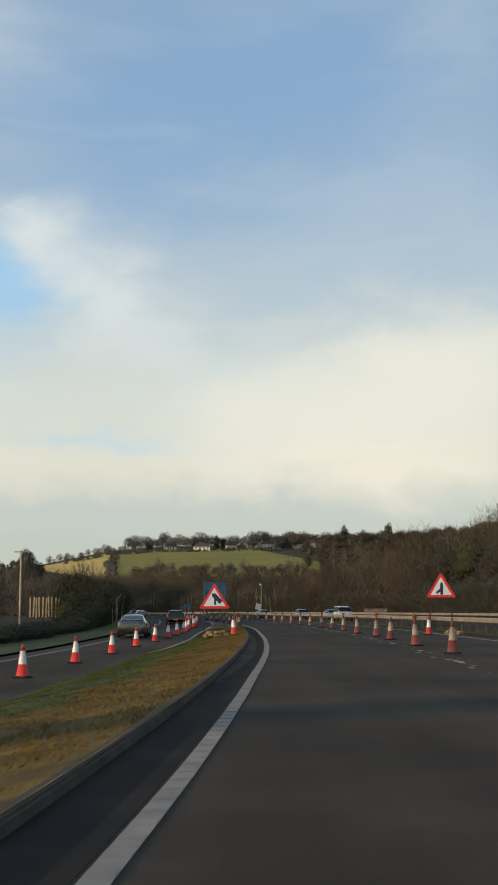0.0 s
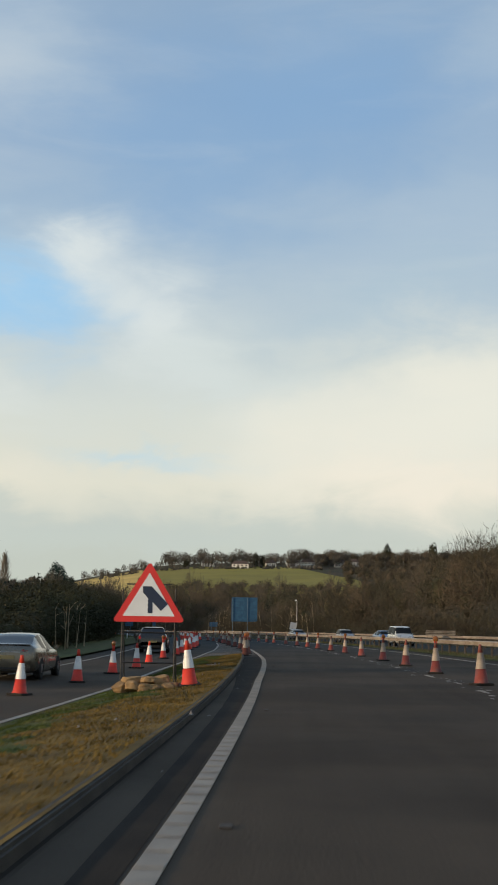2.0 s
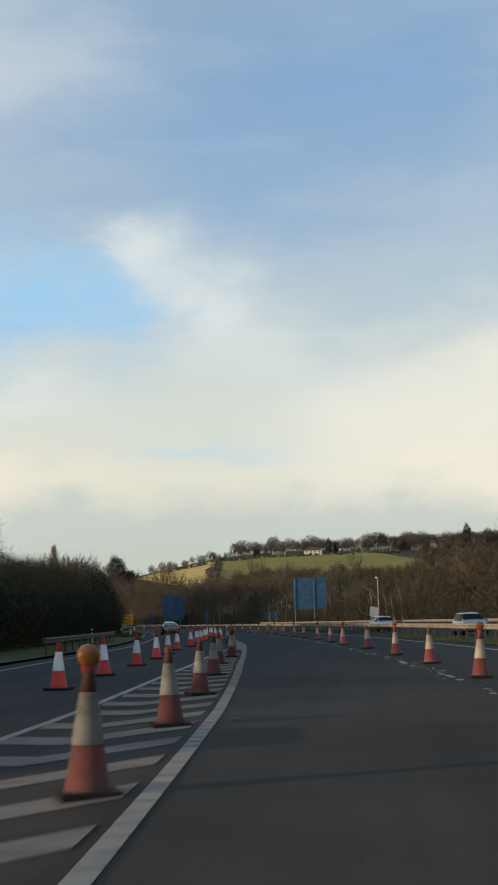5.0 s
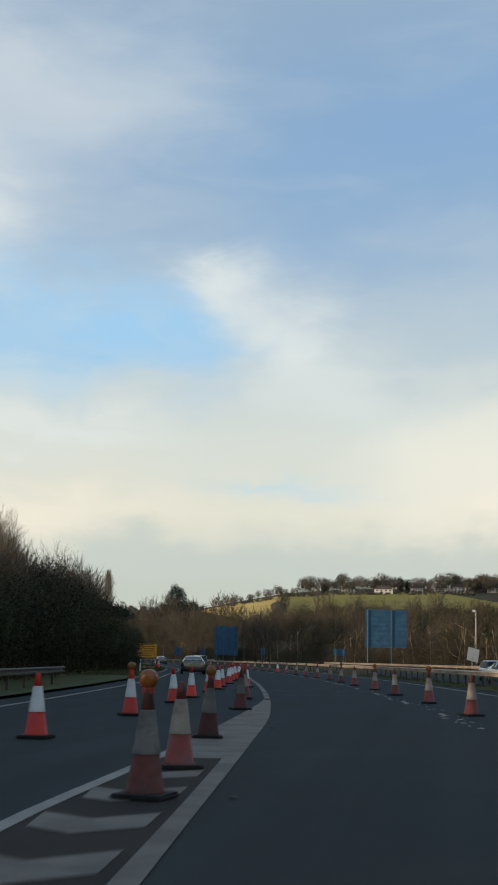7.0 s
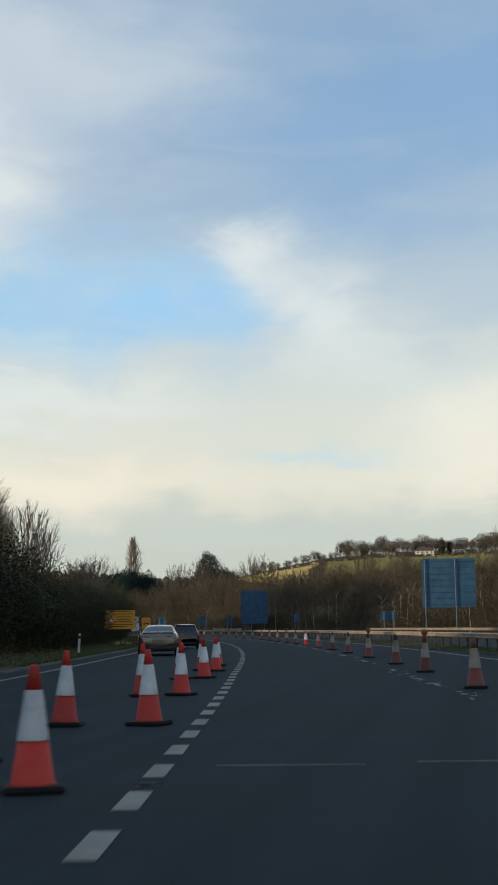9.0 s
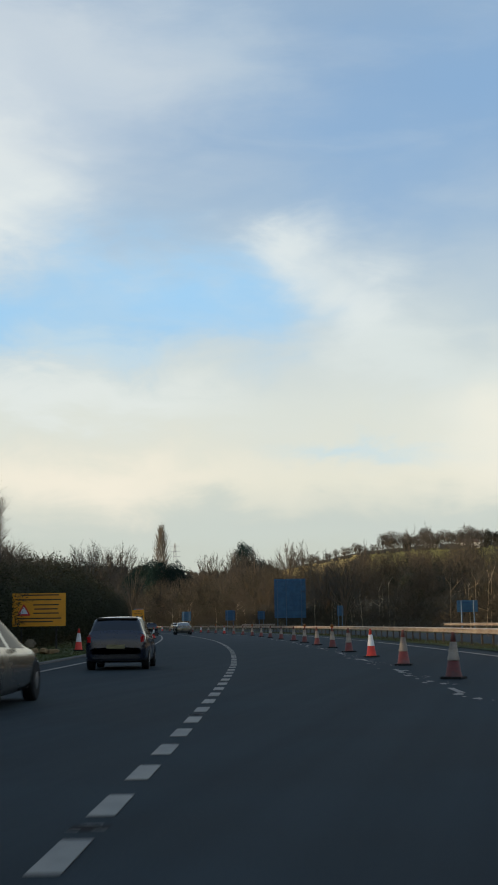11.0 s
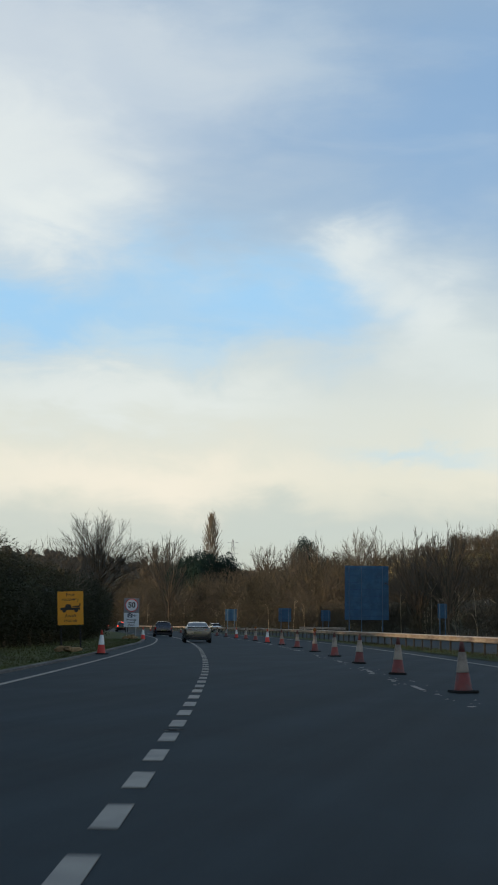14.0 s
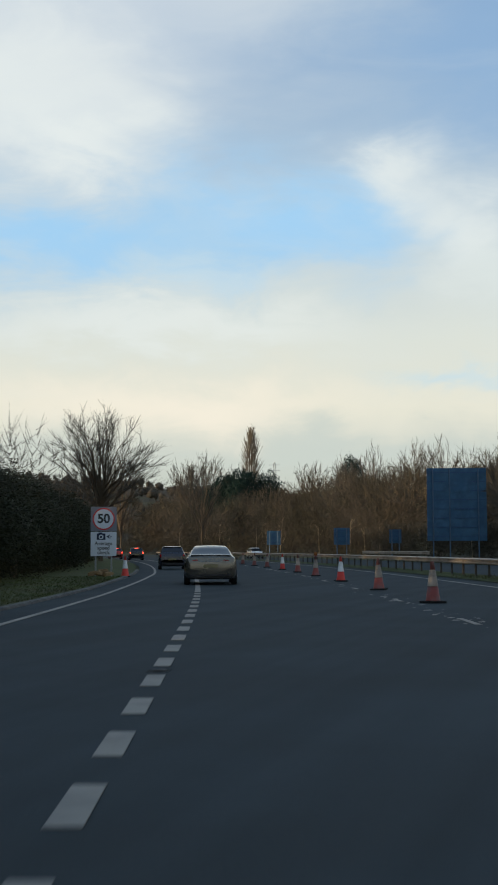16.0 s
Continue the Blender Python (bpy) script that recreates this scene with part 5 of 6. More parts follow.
    box(bm, (W * 1.62, 0.14, 0.17), (0, -h + 0.06, 0.36), 0.05)
    part("rear_bumper", bm, M_BLACKSTEEL, c, "dark lower bumper and the shade under it")
    bm = bmesh.new()
    box(bm, (W * 1.4, 0.10, 0.14), (0, h - 0.04, 0.42), 0.04)
    part("grille", bm, M_BLACKSTEEL, c)
    if shape == "saloon":
        bm = bmesh.new()
        box(bm, (1.46, 0.13, 0.028), (0, -h + 0.14, 1.085), 0.012)
        part("boot_lip", bm, M_BLACKSTEEL, c, "dark spoiler lip")
        bm = bmesh.new()
        box(bm, (0.86, 0.04, 0.035), (0, -h + 0.02, 0.86), 0.012)
        part("trim_strip", bm, M_STEEL, c)
    else:
        bm = bmesh.new()
        box(bm, (1.18, 0.20, 0.04), (0, -h + (0.42 if shape == "hatch" else 0.14), 1.455 if shape == "hatch" else 1.80), 0.015)
        part("roof_spoiler", bm, paint_mat, c)
    if brake:
        bm = bmesh.new()
        box(bm, (0.42, 0.04, 0.035), (0, -h + (0.33 if shape == "hatch" else 0.2), 1.43), 0.008)
        part("brake_lamp", bm, M_LAMP_RED, c, "lit high brake lamp")
    return c


def park(c, s, o, back=False):
    c.matrix_basis = Matrix.Translation(at(s, o, 0.0)) @ pose(0, 0, 0, 0, 0, heading(s) + (180 if back else 0))
    return c


# in the slip lane and ahead
park(car(P_BLACK, "small black hatchback with red tail lamps in the slip lane", "hatch"), 115.4, -11.3)
park(car(P_SILVER, "bronze-silver fastback saloon in the slip lane below the island", "saloon"), 81.2, -13.5)
park(car(P_NAVY, "dark navy hatchback in the slip lane ahead of the cones", "hatch"), 262, -8.2)
park(car(P_SILVER, "silver-beige fastback saloon with dark rear glass", "saloon"), 371, -5.35)
park(car(P_NAVY, "dark estate car waiting in the bend", "hatch"), 404, -6.9)
park(car(P_BLACK, "black hatchback with brake lamps lit in the bend", "hatch", True), 468, -7.4)
park(car(P_RED, "red hatchback with brake lamps lit in the bend", "hatch", True), 486, -8.6)
park(car(P_SILVER, "bronze-silver fastback saloon in the slip lane beside the cones", "saloon"), 245, -9.0)
# opposite carriageway
park(car(P_GREY, "grey saloon on the opposite carriageway", "saloon", False, True), 222, 11.0, True)
park(car(P_GREY, "silver-grey hatchback on the opposite carriageway", "hatch"), 187, 10.8, True)
park(car(P_BLUE, "pale blue saloon with headlamps on", "saloon", False, True), 178, 13.6, True)
park(car(P_WHITE, "pale grey van on the opposite carriageway", "van"), 157, 11.0, True)
park(car(P_BLUE, "pale blue hatchback on the opposite carriageway", "hatch"), 236, 13.4, True)
park(car(P_WHITE, "pale car on the far bend of the opposite carriageway", "hatch"), 486, 11.0, True)

# ---------------------------------------------------------------- trees, woods, bushes
def tubes(segs, mat_name_mesh, sides=3):
    """Mesh from tapered pieces (start, end, radius, radius)."""
    a = np.array([s[0] for s in segs], float)
    b = np.array([s[1] for s in segs], float)
    ra = np.array([s[2] for s in segs], float)
    rb = np.array([s[3] for s in segs], float)
    d = b - a
    d /= np.maximum(np.linalg.norm(d, axis=1), 1e-6)[:, None]
    ref = np.where(np.abs(d[:, 2:3]) > 0.9, np.array([[1.0, 0, 0]]), np.array([[0, 0, 1.0]]))
    u = np.cross(d, ref)
    u /= np.linalg.norm(u, axis=1)[:, None]
    w = np.cross(d, u)
    rings = []
    for c, r in ((a, ra), (b, rb)):
        for k in range(sides):
            t = 2 * math.pi * k / sides
            rings.append(c + r[:, None] * (math.cos(t) * u + math.sin(t) * w))
    verts = np.stack(rings, 1).reshape(-1, 3)
    n = len(segs)
    base = np.arange(n)[:, None] * (2 * sides)
    faces = []
    for k in range(sides):
        j = (k + 1) % sides
        faces.append(base + np.array([[k, j, sides + j, sides + k]]))
    faces = np.concatenate(faces, 0)
    me = bpy.data.meshes.new(mat_name_mesh)
    me.from_pydata(verts.tolist(), [], faces.tolist())
    me.update()
    return me


def bare_tree(name, segs, label, bark, twigs, cut=2):
    t = tagged(new(name), label, "tree")
    for nm, mat, keep in (("trunk", bark, lambda lv: lv < cut), ("crown", twigs, lambda lv: lv >= cut)):
        me = tubes([s[:4] for s in segs if keep(s[4])], nm)
        me.materials.append(mat)
        ob = new(nm, me)
        ob.parent = t
    return t


def stand(t, x, y, height, turn, width=1.0, z=None):
    base = (land(x, y) if z is None else z) - 0.15
    t.matrix_basis = Matrix.Translation((x, y, base)) @ pose(0, 0, 0, 0, 0, turn) @ Matrix.Diagonal((height * width, height * width, height, 1))
    return t


def spread_copies(makers, spots):
    """spots: (x, y, height, width). Builds each maker once, then copies."""
    rnd = random.Random(len(spots))
    made = [None] * len(makers)
    for i, (x, y, h, w) in enumerate(spots):
        k = i % len(makers)
        if made[k] is None:
            made[k] = makers[k]()
            stand(made[k], x, y, h, rnd.uniform(0, 360), w)
        else:
            c = copy_thing(made[k], Matrix())
            stand(c, x, y, h, rnd.uniform(0, 360), w)


def dome_tree(seed, limbs, subs, fine, twig, radius=0.5, fork_at=(0.12, 0.36), trunk_r=0.02):
    """Leafless tree of unit height: limbs sweep out to a rounded dome, with branches and twigs along them."""
    rnd = random.Random(seed)
    segs = []
    p = Vector((0, 0, -0.03))
    for k in range(6):
        q = Vector((rnd.gauss(0, 0.006), rnd.gauss(0, 0.006), -0.03 + 0.42 * (k + 1) / 6))
        segs.append((tuple(p), tuple(q), trunk_r * (1 - 0.12 * k), trunk_r * (1 - 0.12 * (k + 1)), 0))
        p = q
    for n in range(limbs):
        a = 2.4 * n + rnd.uniform(-0.3, 0.3)
        up = rnd.random() ** 0.75
        reach = radius * (1 - up ** 2.2) ** 0.5 * rnd.uniform(0.85, 1.05)
        tip = Vector((reach * math.cos(a), reach * math.sin(a), 0.40 + 0.60 * up * rnd.uniform(0.93, 1.0)))
        start = Vector((0, 0, rnd.uniform(*fork_at)))
        mid = start.lerp(tip, 0.5) + Vector((0, 0, 0.05 + 0.06 * rnd.random()))
        pts = [start * (1 - t) ** 2 + mid * 2 * t * (1 - t) + tip * t * t for t in (0, 0.2, 0.4, 0.6, 0.8, 1.0)]
        pts = [q + Vector((rnd.gauss(0, 0.008), rnd.gauss(0, 0.008), 0)) if 0 < k < 5 else q for k, q in enumerate(pts)]
        r0 = trunk_r * 0.42
        for k in range(5):
            segs.append((tuple(pts[k]), tuple(pts[k + 1]), max(r0 * (1 - 0.19 * k), twig), max(r0 * (1 - 0.19 * (k + 1)), twig), 1))
        for m in range(subs):
            t = 0.30 + 0.68 * (m + rnd.random()) / subs
            k = min(int(t * 5), 4)
            b = pts[k].lerp(pts[k + 1], t * 5 - k)
            d = ((pts[k + 1] - pts[k]).normalized() + Vector((rnd.gauss(0, 0.5), rnd.gauss(0, 0.5), rnd.gauss(0.25, 0.3)))).normalized()
            ln = rnd.uniform(0.10, 0.20) * (1.15 - 0.5 * t)
            e1 = b + d * ln * 0.5
            e2 = e1 + (d + Vector((rnd.gauss(0, 0.2), rnd.gauss(0, 0.2), 0.15))).normalized() * ln * 0.5
            segs += [(tuple(b), tuple(e1), twig * 1.6, twig * 1.3, 2), (tuple(e1), tuple(e2), twig * 1.3, twig, 2)]
            for _ in range(fine):
                c = b.lerp(e2, rnd.uniform(0.3, 1.0))
                f = (d + Vector((rnd.gauss(0, 0.5), rnd.gauss(0, 0.5), rnd.gauss(0.2, 0.35)))).normalized() * rnd.uniform(0.035, 0.085)
                segs.append((tuple(c), tuple(c + f), twig, twig * 0.5, 3))
    top = max(g[1][2] for g in segs)
    return [(tuple(c / top for c in a), tuple(c / top for c in b), ra, rb, lv) for a, b, ra, rb, lv in segs]


FAN = [dome_tree(s, 26, 7, 5, 0.0016, 0.42) for s in (1, 2, 3, 4)]
FAR_FAN = [dome_tree(s, 34, 8, 5, 0.0015, 0.40, (0.14, 0.46), 0.015) for s in (21, 22, 23)]
big_labels = "tall leafless tree with a wide fan of fine branches"
# tall bare trees behind the slip road and over the woods
spread_copies([lambda k=k: bare_tree("bare_tree", FAN[k], big_labels, M_BARK, M_TWIG_GREY) for k in range(4)], [
    (-136, 559, 23, 0.62), (-152, 575, 20, 0.55), (-121, 566, 21, 0.6), (-166, 590, 21, 0.5), (-84, 560, 20, 0.55), (-72, 575, 19, 0.6), (-96, 590, 19, 0.55),
    (-40, 560, 20, 0.5), (-30, 470, 17, 0.5), (-46, 500, 16, 0.5), (-14, 420, 13, 0.6), (-6, 400, 13, 0.55), (-2, 430, 15, 0.5), (-22, 455, 15, 0.5), (14, 410, 14, 0.6),
    (55, 170, 17, 0.55), (47, 210, 16, 0.6), (42, 260, 15, 0.55), (62, 220, 18, 0.5), (50, 150, 17, 0.6), (70, 190, 19, 0.55), (44, 185, 15, 0.6), (38, 232, 15, 0.6),
    (-45, 440, 14, 0.7), (-40, 425, 13.5, 0.7), (-48, 455, 15, 0.6),
    (-66, 312, 6.6, 1.0), (-73, 342, 6.5, 1.0), (-78, 365, 8.5, 1.0), (-64, 334, 8.0, 0.9), (-92, 394, 10, 0.9), (-99, 410, 9, 0.9), (-106, 436, 10, 0.9),
])
spread_copies([lambda k=k: bare_tree("bare_tree", FAR_FAN[k], "far leafless tree with a broad crown over the wood", M_BARK, M_TWIG_GREY) for k in range(3)], [
    (-189, 765, 34, 0.75), (-197, 775, 30, 0.7), (-207, 790, 31, 0.7), (-180, 770, 28, 0.8), (-134, 712, 29, 0.8), (-124, 720, 28, 0.8), (-116, 730, 26, 0.8),
    (-91, 628, 24, 0.7), (-97, 640, 22, 0.7), (-84, 615, 21, 0.8), (-150, 830, 30, 0.8), (-76, 640, 22, 0.8)])
verge_tree = bare_tree("bare_tree", dome_tree(9, 46, 11, 8, 0.0007, 0.40, (0.14, 0.48)), "large leafless roadside tree with a full round fan", M_BARK, M_TWIG_GREY)
stand(verge_tree, -91.7, 448.5, 18.0, 40, 1.0)
bush_tree = bare_tree("bare_tree", dome_tree(12, 44, 10, 7, 0.0016, 0.42, (0.10, 0.40)), "small twiggy tree rising from the verge bushes", M_BARK, M_TWIG_GREY)
stand(bush_tree, *at(270, -19.3)[:2], 10.6, 15, 0.62)
# narrow poplar on the skyline: a spindle of steep branches
rnd = random.Random(5)
seg = []
for k in range(900):
    z = 0.05 + 0.90 * k / 900
    a = rnd.uniform(0, 6.28)
    out = 0.10 * min(1, (z + 0.1) / 0.5) * max(0.02, 1.0 - z ** 4 * 1.02) ** 0.8 * rnd.uniform(0.25, 1.15)
    p = (0.45 * out * math.cos(a), 0.45 * out * math.sin(a), z - 0.05)
    e = (out * math.cos(a), out * math.sin(a), z + rnd.uniform(0.045, 0.085) * (1.35 - z))
    seg.append((p, e, 0.0018, 0.0009, 3))
seg += [((0, 0, -0.02), (0, 0, 0.5), 0.0065, 0.003, 0), ((0, 0, 0.5), (0, 0, 1.0), 0.003, 0.0006, 0)]
poplar = bare_tree("poplar_tree", seg, "tall narrow leafless poplar rising over the wood", M_BARK, M_TWIG_POPLAR)
stand(poplar, -156, 717, 41, 0, 1.15)


def leaf_mesh(seed, count, leaf, shape, core=True):
    """Leafy crown of unit size: many small folded leaves over a lumpy dark heart. shape(dir) gives the radius."""
    rnd = random.Random(seed)
    verts, faces = [], []
    if core:
        bm = bmesh.new()
        bmesh.ops.create_icosphere(bm, subdivisions=2, radius=1)
        for v in bm.verts:
            d = v.co.normalized()
            v.co = d * shape(d) * 0.56
        bm.verts.index_update()
        verts = [tuple(v.co) for v in bm.verts]
        faces = [tuple(v.index for v in f.verts) for f in bm.faces]
        bm.free()
    for _ in range(count):
        d = Vector((rnd.gauss(0, 1), rnd.gauss(0, 1), rnd.gauss(0, 1))).normalized()
        p = d * shape(d) * (0.70 + 0.36 * rnd.random() ** 0.7)
        a = Vector((rnd.gauss(0, 1), rnd.gauss(0, 1), rnd.gauss(0, 1))).normalized()
        b = a.cross(d)
        if b.length < 0.05:
            continue
        b.normalize()
        s = leaf * rnd.uniform(0.6, 1.4)
        k = len(verts)
        verts += [tuple(p - a * s), tuple(p + b * s * 0.5), tuple(p + a * s), tuple(p - b * s * 0.5 + d * s * 0.3)]
        faces += [(k, k + 1, k + 2), (k, k + 2, k + 3)]
    return verts, faces


def lumpy(seed):
    def f(d):
        n = noise.noise(d * 1.6 + Vector((seed, 0, 0))) * 0.28 + noise.noise(d * 4.0 + Vector((0, seed, 0))) * 0.16
        return 1 + n
    return f


def leafy(name, seed, count, leaf, label, category, mat):
    b = tagged(new(name), label, category)
    v, f = leaf_mesh(seed, count, leaf, lumpy(seed * 1.7))
    # rest on the ground: half-width 1, height from 0 to about 1
    v = [(x, y, 0.5 + 0.5 * z) for x, y, z in v]
    from_lists("foliage", v, f, mat, b)
    me = tubes([((0, 0, -0.03), (0.02, 0.01, 0.30), 0.05, 0.035), ((0.02, 0.01, 0.30), (0, 0, 0.65), 0.035, 0.015)], "stem")
    me.materials.append(M_BARK)
    ob = new("stem", me)
    ob.parent = b
    return b


pine_spots = [(-164, 913, 32, 0.22), (-156, 920, 22, 0.24), (-148, 684, 25.5, 0.27), (-142, 688, 24, 0.26), (-154, 690, 24.5, 0.27), (-160, 694, 22.5, 0.24)]
spread_copies([lambda k=k: leafy("evergreen_tree", 40 + k, 12000, 0.034, "dark rounded evergreen tree against the pale sky", "tree", M_EVERGREEN) for k in range(2)], pine_spots)

# trees added out of view on the left bank, to throw long shadows across the road
spread_copies([lambda k=k: leafy("evergreen_tree", 45 + k, 2600, 0.05, "dense dark evergreen tree added out of view for its shadow", "tree", M_EVERGREEN) for k in range(2)],
              [(*at(0.5, -30)[:2], 9.4, 0.15), (*at(67.3, -31)[:2], 9.6, 0.26), (*at(75.3, -31)[:2], 9.4, 0.17), (*at(79.6, -32)[:2], 9.2, 0.10)])

# dark bushes along the left verge
HEDGE = [(-25, 0.9), (95, 1.1), (108, 2.2), (120, 3.5), (145, 4.6), (184, 5.8), (205, 6.6), (229, 7.2), (242, 7.2), (250, 6.2), (255, 4.9), (266, 4.6), (292, 5.0), (300, 6.0), (318, 6.0), (330, 5.2), (350, 5.0), (380, 5.0), (400, 5.4), (470, 5.0)]
spots = []
rnd = random.Random(17)
s = -25.0
while s < 470:
    h = lerp_table(HEDGE, s) * rnd.uniform(0.85, 1.08)
    r = max(1.5, h * 0.52)
    for row in range(1 if s < 112 or s > 420 else 2):
        o = lerp_table(LEFT_KERB, s) - 3.0 - r - row * r * 1.3 + rnd.uniform(-0.4, 0.4) - (2.0 if s < 60 else 0)
        p = at(s + rnd.uniform(-0.8, 0.8), o)
        hh = h * (1 + 0.12 * row)
        spots.append((p.x, p.y, hh, r / hh * rnd.uniform(0.95, 1.15), row))
    s += r * 1.22
near = [q[:4] for q in spots if 160 < q[1] < 400]
far = [q[:4] for q in spots if not 160 < q[1] < 400]
spread_copies([lambda k=k: leafy("bush", 60 + k, 1500, 0.050, "dense dark bush on the shady verge", "bush", M_IVY) for k in range(4)], far)
spread_copies([lambda k=k: leafy("bush", 70 + k, 6500, 0.021, "dense dark evergreen bush behind the kerb", "bush", M_IVY) for k in range(4)], near)


# ---------------------------------------------------------------- woods too dense to count
def mesh_from_arrays(name, v, f, mat):
    me = bpy.data.meshes.new(name)
    me.vertices.add(len(v))
    me.vertices.foreach_set("co", v.astype(np.float32).ravel())
    me.loops.add(len(f) * 3)
    me.loops.foreach_set("vertex_index", f.astype(np.int32).ravel())
    me.polygons.add(len(f))
    me.polygons.foreach_set("loop_start", np.arange(0, len(f) * 3, 3, dtype=np.int32))
    me.update(calc_edges=True)
    me.materials.append(mat)
    return me


def unit(a):
    return a / np.maximum(np.linalg.norm(a, axis=-1), 1e-6)[..., None]


def twig_blades(g, p, d, length, half):
    """Thin pointed twigs, one triangle each, turned at random about their length."""
    w = unit(np.cross(d, g.normal(0, 1, d.shape))) * half[:, None]
    v = np.stack([p - w, p + w, p + d * length[:, None]], 1).reshape(-1, 3)
    return v, np.arange(len(v)).reshape(-1, 3)


def stack(pieces):
    vs, fs, k = [], [], 0
    for v, f in pieces:
        vs.append(v)
        fs.append(f + k)
        k += len(v)
    return np.concatenate(vs), np.concatenate(fs)


bm = bmesh.new()
bmesh.ops.create_icosphere(bm, subdivisions=1, radius=1)
bm.verts.index_update()
BALL_V = np.array([tuple(v.co) for v in bm.verts])
BALL_F = np.array([[v.index for v in f.verts] for f in bm.faces])
bm.free()


def crown_arrays(g, sp, shards, wide, twig, half, low=0.1, heart=0.12):
    """Rounded leafless crowns: an uneven heart under a coat of short upswept twigs. sp: x, y, z, height."""
    n = len(sp)
    h = sp[:, 3]
    c = sp[:, :3] + np.stack([np.zeros(n), np.zeros(n), h * (0.5 + low / 2)], 1)
    dim = np.stack([h * wide * g.uniform(0.75, 1.25, n), h * wide * g.uniform(0.75, 1.25, n), h * (0.5 - low / 2)], 1)
    lump = 1 + 0.22 * g.normal(0, 1, (n, len(BALL_V), 1))
    a = g.uniform(0, 6.283, n)
    rot = np.stack([np.stack([np.cos(a), -np.sin(a)], 1), np.stack([np.sin(a), np.cos(a)], 1)], 1)
    ball = np.repeat(BALL_V[None], n, 0)
    ball[:, :, :2] = np.einsum("nij,nvj->nvi", rot, ball[:, :, :2])
    v = (c[:, None] + ball * lump * dim[:, None] * heart).reshape(-1, 3)
    f = (BALL_F[None] + (np.arange(n) * len(BALL_V))[:, None, None]).reshape(-1, 3)
    d = g.normal(0, 1, (n, shards, 3))
    d[:, :, 2] = np.abs(d[:, :, 2]) * np.where(g.random((n, shards)) < 0.66, 1, -1)
    d = unit(d)
    p = c[:, None] + d * dim[:, None] * g.uniform(0.30, 1.0, (n, shards, 1)) ** 0.7
    q = unit(d * 0.6 + np.array([0, 0, 0.45]) + g.normal(0, 0.55, d.shape))
    ln = h[:, None] * twig * g.uniform(0.5, 1.4, (n, shards))
    tv, tf = twig_blades(g, p.reshape(-1, 3), q.reshape(-1, 3), ln.ravel(), np.full(n * shards, half))
    return stack([(v, f), (tv, tf)])


def crown_wood(name, spots, shards, wide, twig, half, mat, label, seed, low=0.1, heart=0.12):
    g = np.random.default_rng(seed)
    v, f = crown_arrays(g, np.array(spots, float), shards, wide, twig, half, low, heart)
    return tagged(new(name, mesh_from_arrays(name, v, f, mat)), label, "woodland", kind="stuff")


def thicket(name, spots, limbs, twigs_per, r_trunk, r_twig, mat, label, seed, spread=0.34, up=0.75, bare_to=0.25):
    """Open leafless growth: stem, upswept limbs, fine twigs. spots: x, y, z, height."""
    g = np.random.default_rng(seed)
    sp = np.array(spots, float)
    n = len(sp)
    stem = unit(np.column_stack([g.normal(0, 0.06, n), g.normal(0, 0.06, n), np.ones(n)]))
    base = sp[:, :3] - np.array([[0, 0, 0.2]])
    t = g.uniform(bare_to, 0.85, (n, limbs))
    a = g.uniform(0, 6.283, (n, limbs))
    lp = base[:, None, :] + stem[:, None, :] * (t * sp[:, 3:4])[:, :, None]
    ld = unit(np.stack([np.cos(a), np.sin(a), g.uniform(up * 0.4, up * 2.6, (n, limbs))], 2))
    ll = np.minimum(sp[:, 3:4] * spread * g.uniform(0.45, 1.0, (n, limbs)) * (1.25 - 0.7 * t), sp[:, 3:4] * (1.02 - t) / np.maximum(ld[:, :, 2], 0.2))
    q = g.uniform(0.25, 1.0, (n, limbs, twigs_per))
    tp = lp[:, :, None, :] + ld[:, :, None, :] * (q * ll[:, :, None])[..., None]
    td = unit(ld[:, :, None, :] + np.array([0, 0, 0.35]) + g.normal(0, 0.42, (n, limbs, twigs_per, 3)))
    tl = np.repeat(ll[:, :, None], twigs_per, 2) * g.uniform(0.25, 0.6, (n, limbs, twigs_per))
    pieces = []
    for k in range(2):
        pieces.append(twig_blades(g, base, stem, sp[:, 3] * 0.9, np.full(n, r_trunk)))
        pieces.append(twig_blades(g, lp.reshape(-1, 3), ld.reshape(-1, 3), ll.ravel(), np.full(n * limbs, r_twig * 1.8)))
    pieces.append(twig_blades(g, tp.reshape(-1, 3), td.reshape(-1, 3), tl.ravel(), np.full(tl.size, r_twig)))
    v, f = stack(pieces)
    return tagged(new(name, mesh_from_arrays(name, v, f, mat)), label, "woodland", kind="stuff")


g = np.random.default_rng(4)
RIGHT_H = [(30, 14), (200, 15), (240, 14), (285, 9.0), (395, 9.0), (420, 12.0), (470, 13.5), (640, 14)]


def wood_spots(count, s0, s1, o0, o1, table, low=0.6, high=1.05, power=1.4):
    out = []
    for _ in range(count):
        s, o = g.uniform(s0, s1), o0 + (o1 - o0) * g.random() ** power
        p = at(s, o)
        out.append((p.x, p.y, max(land(p.x, p.y), 0) - 0.1, lerp_table(table, s) * g.uniform(low, high)))
    return out


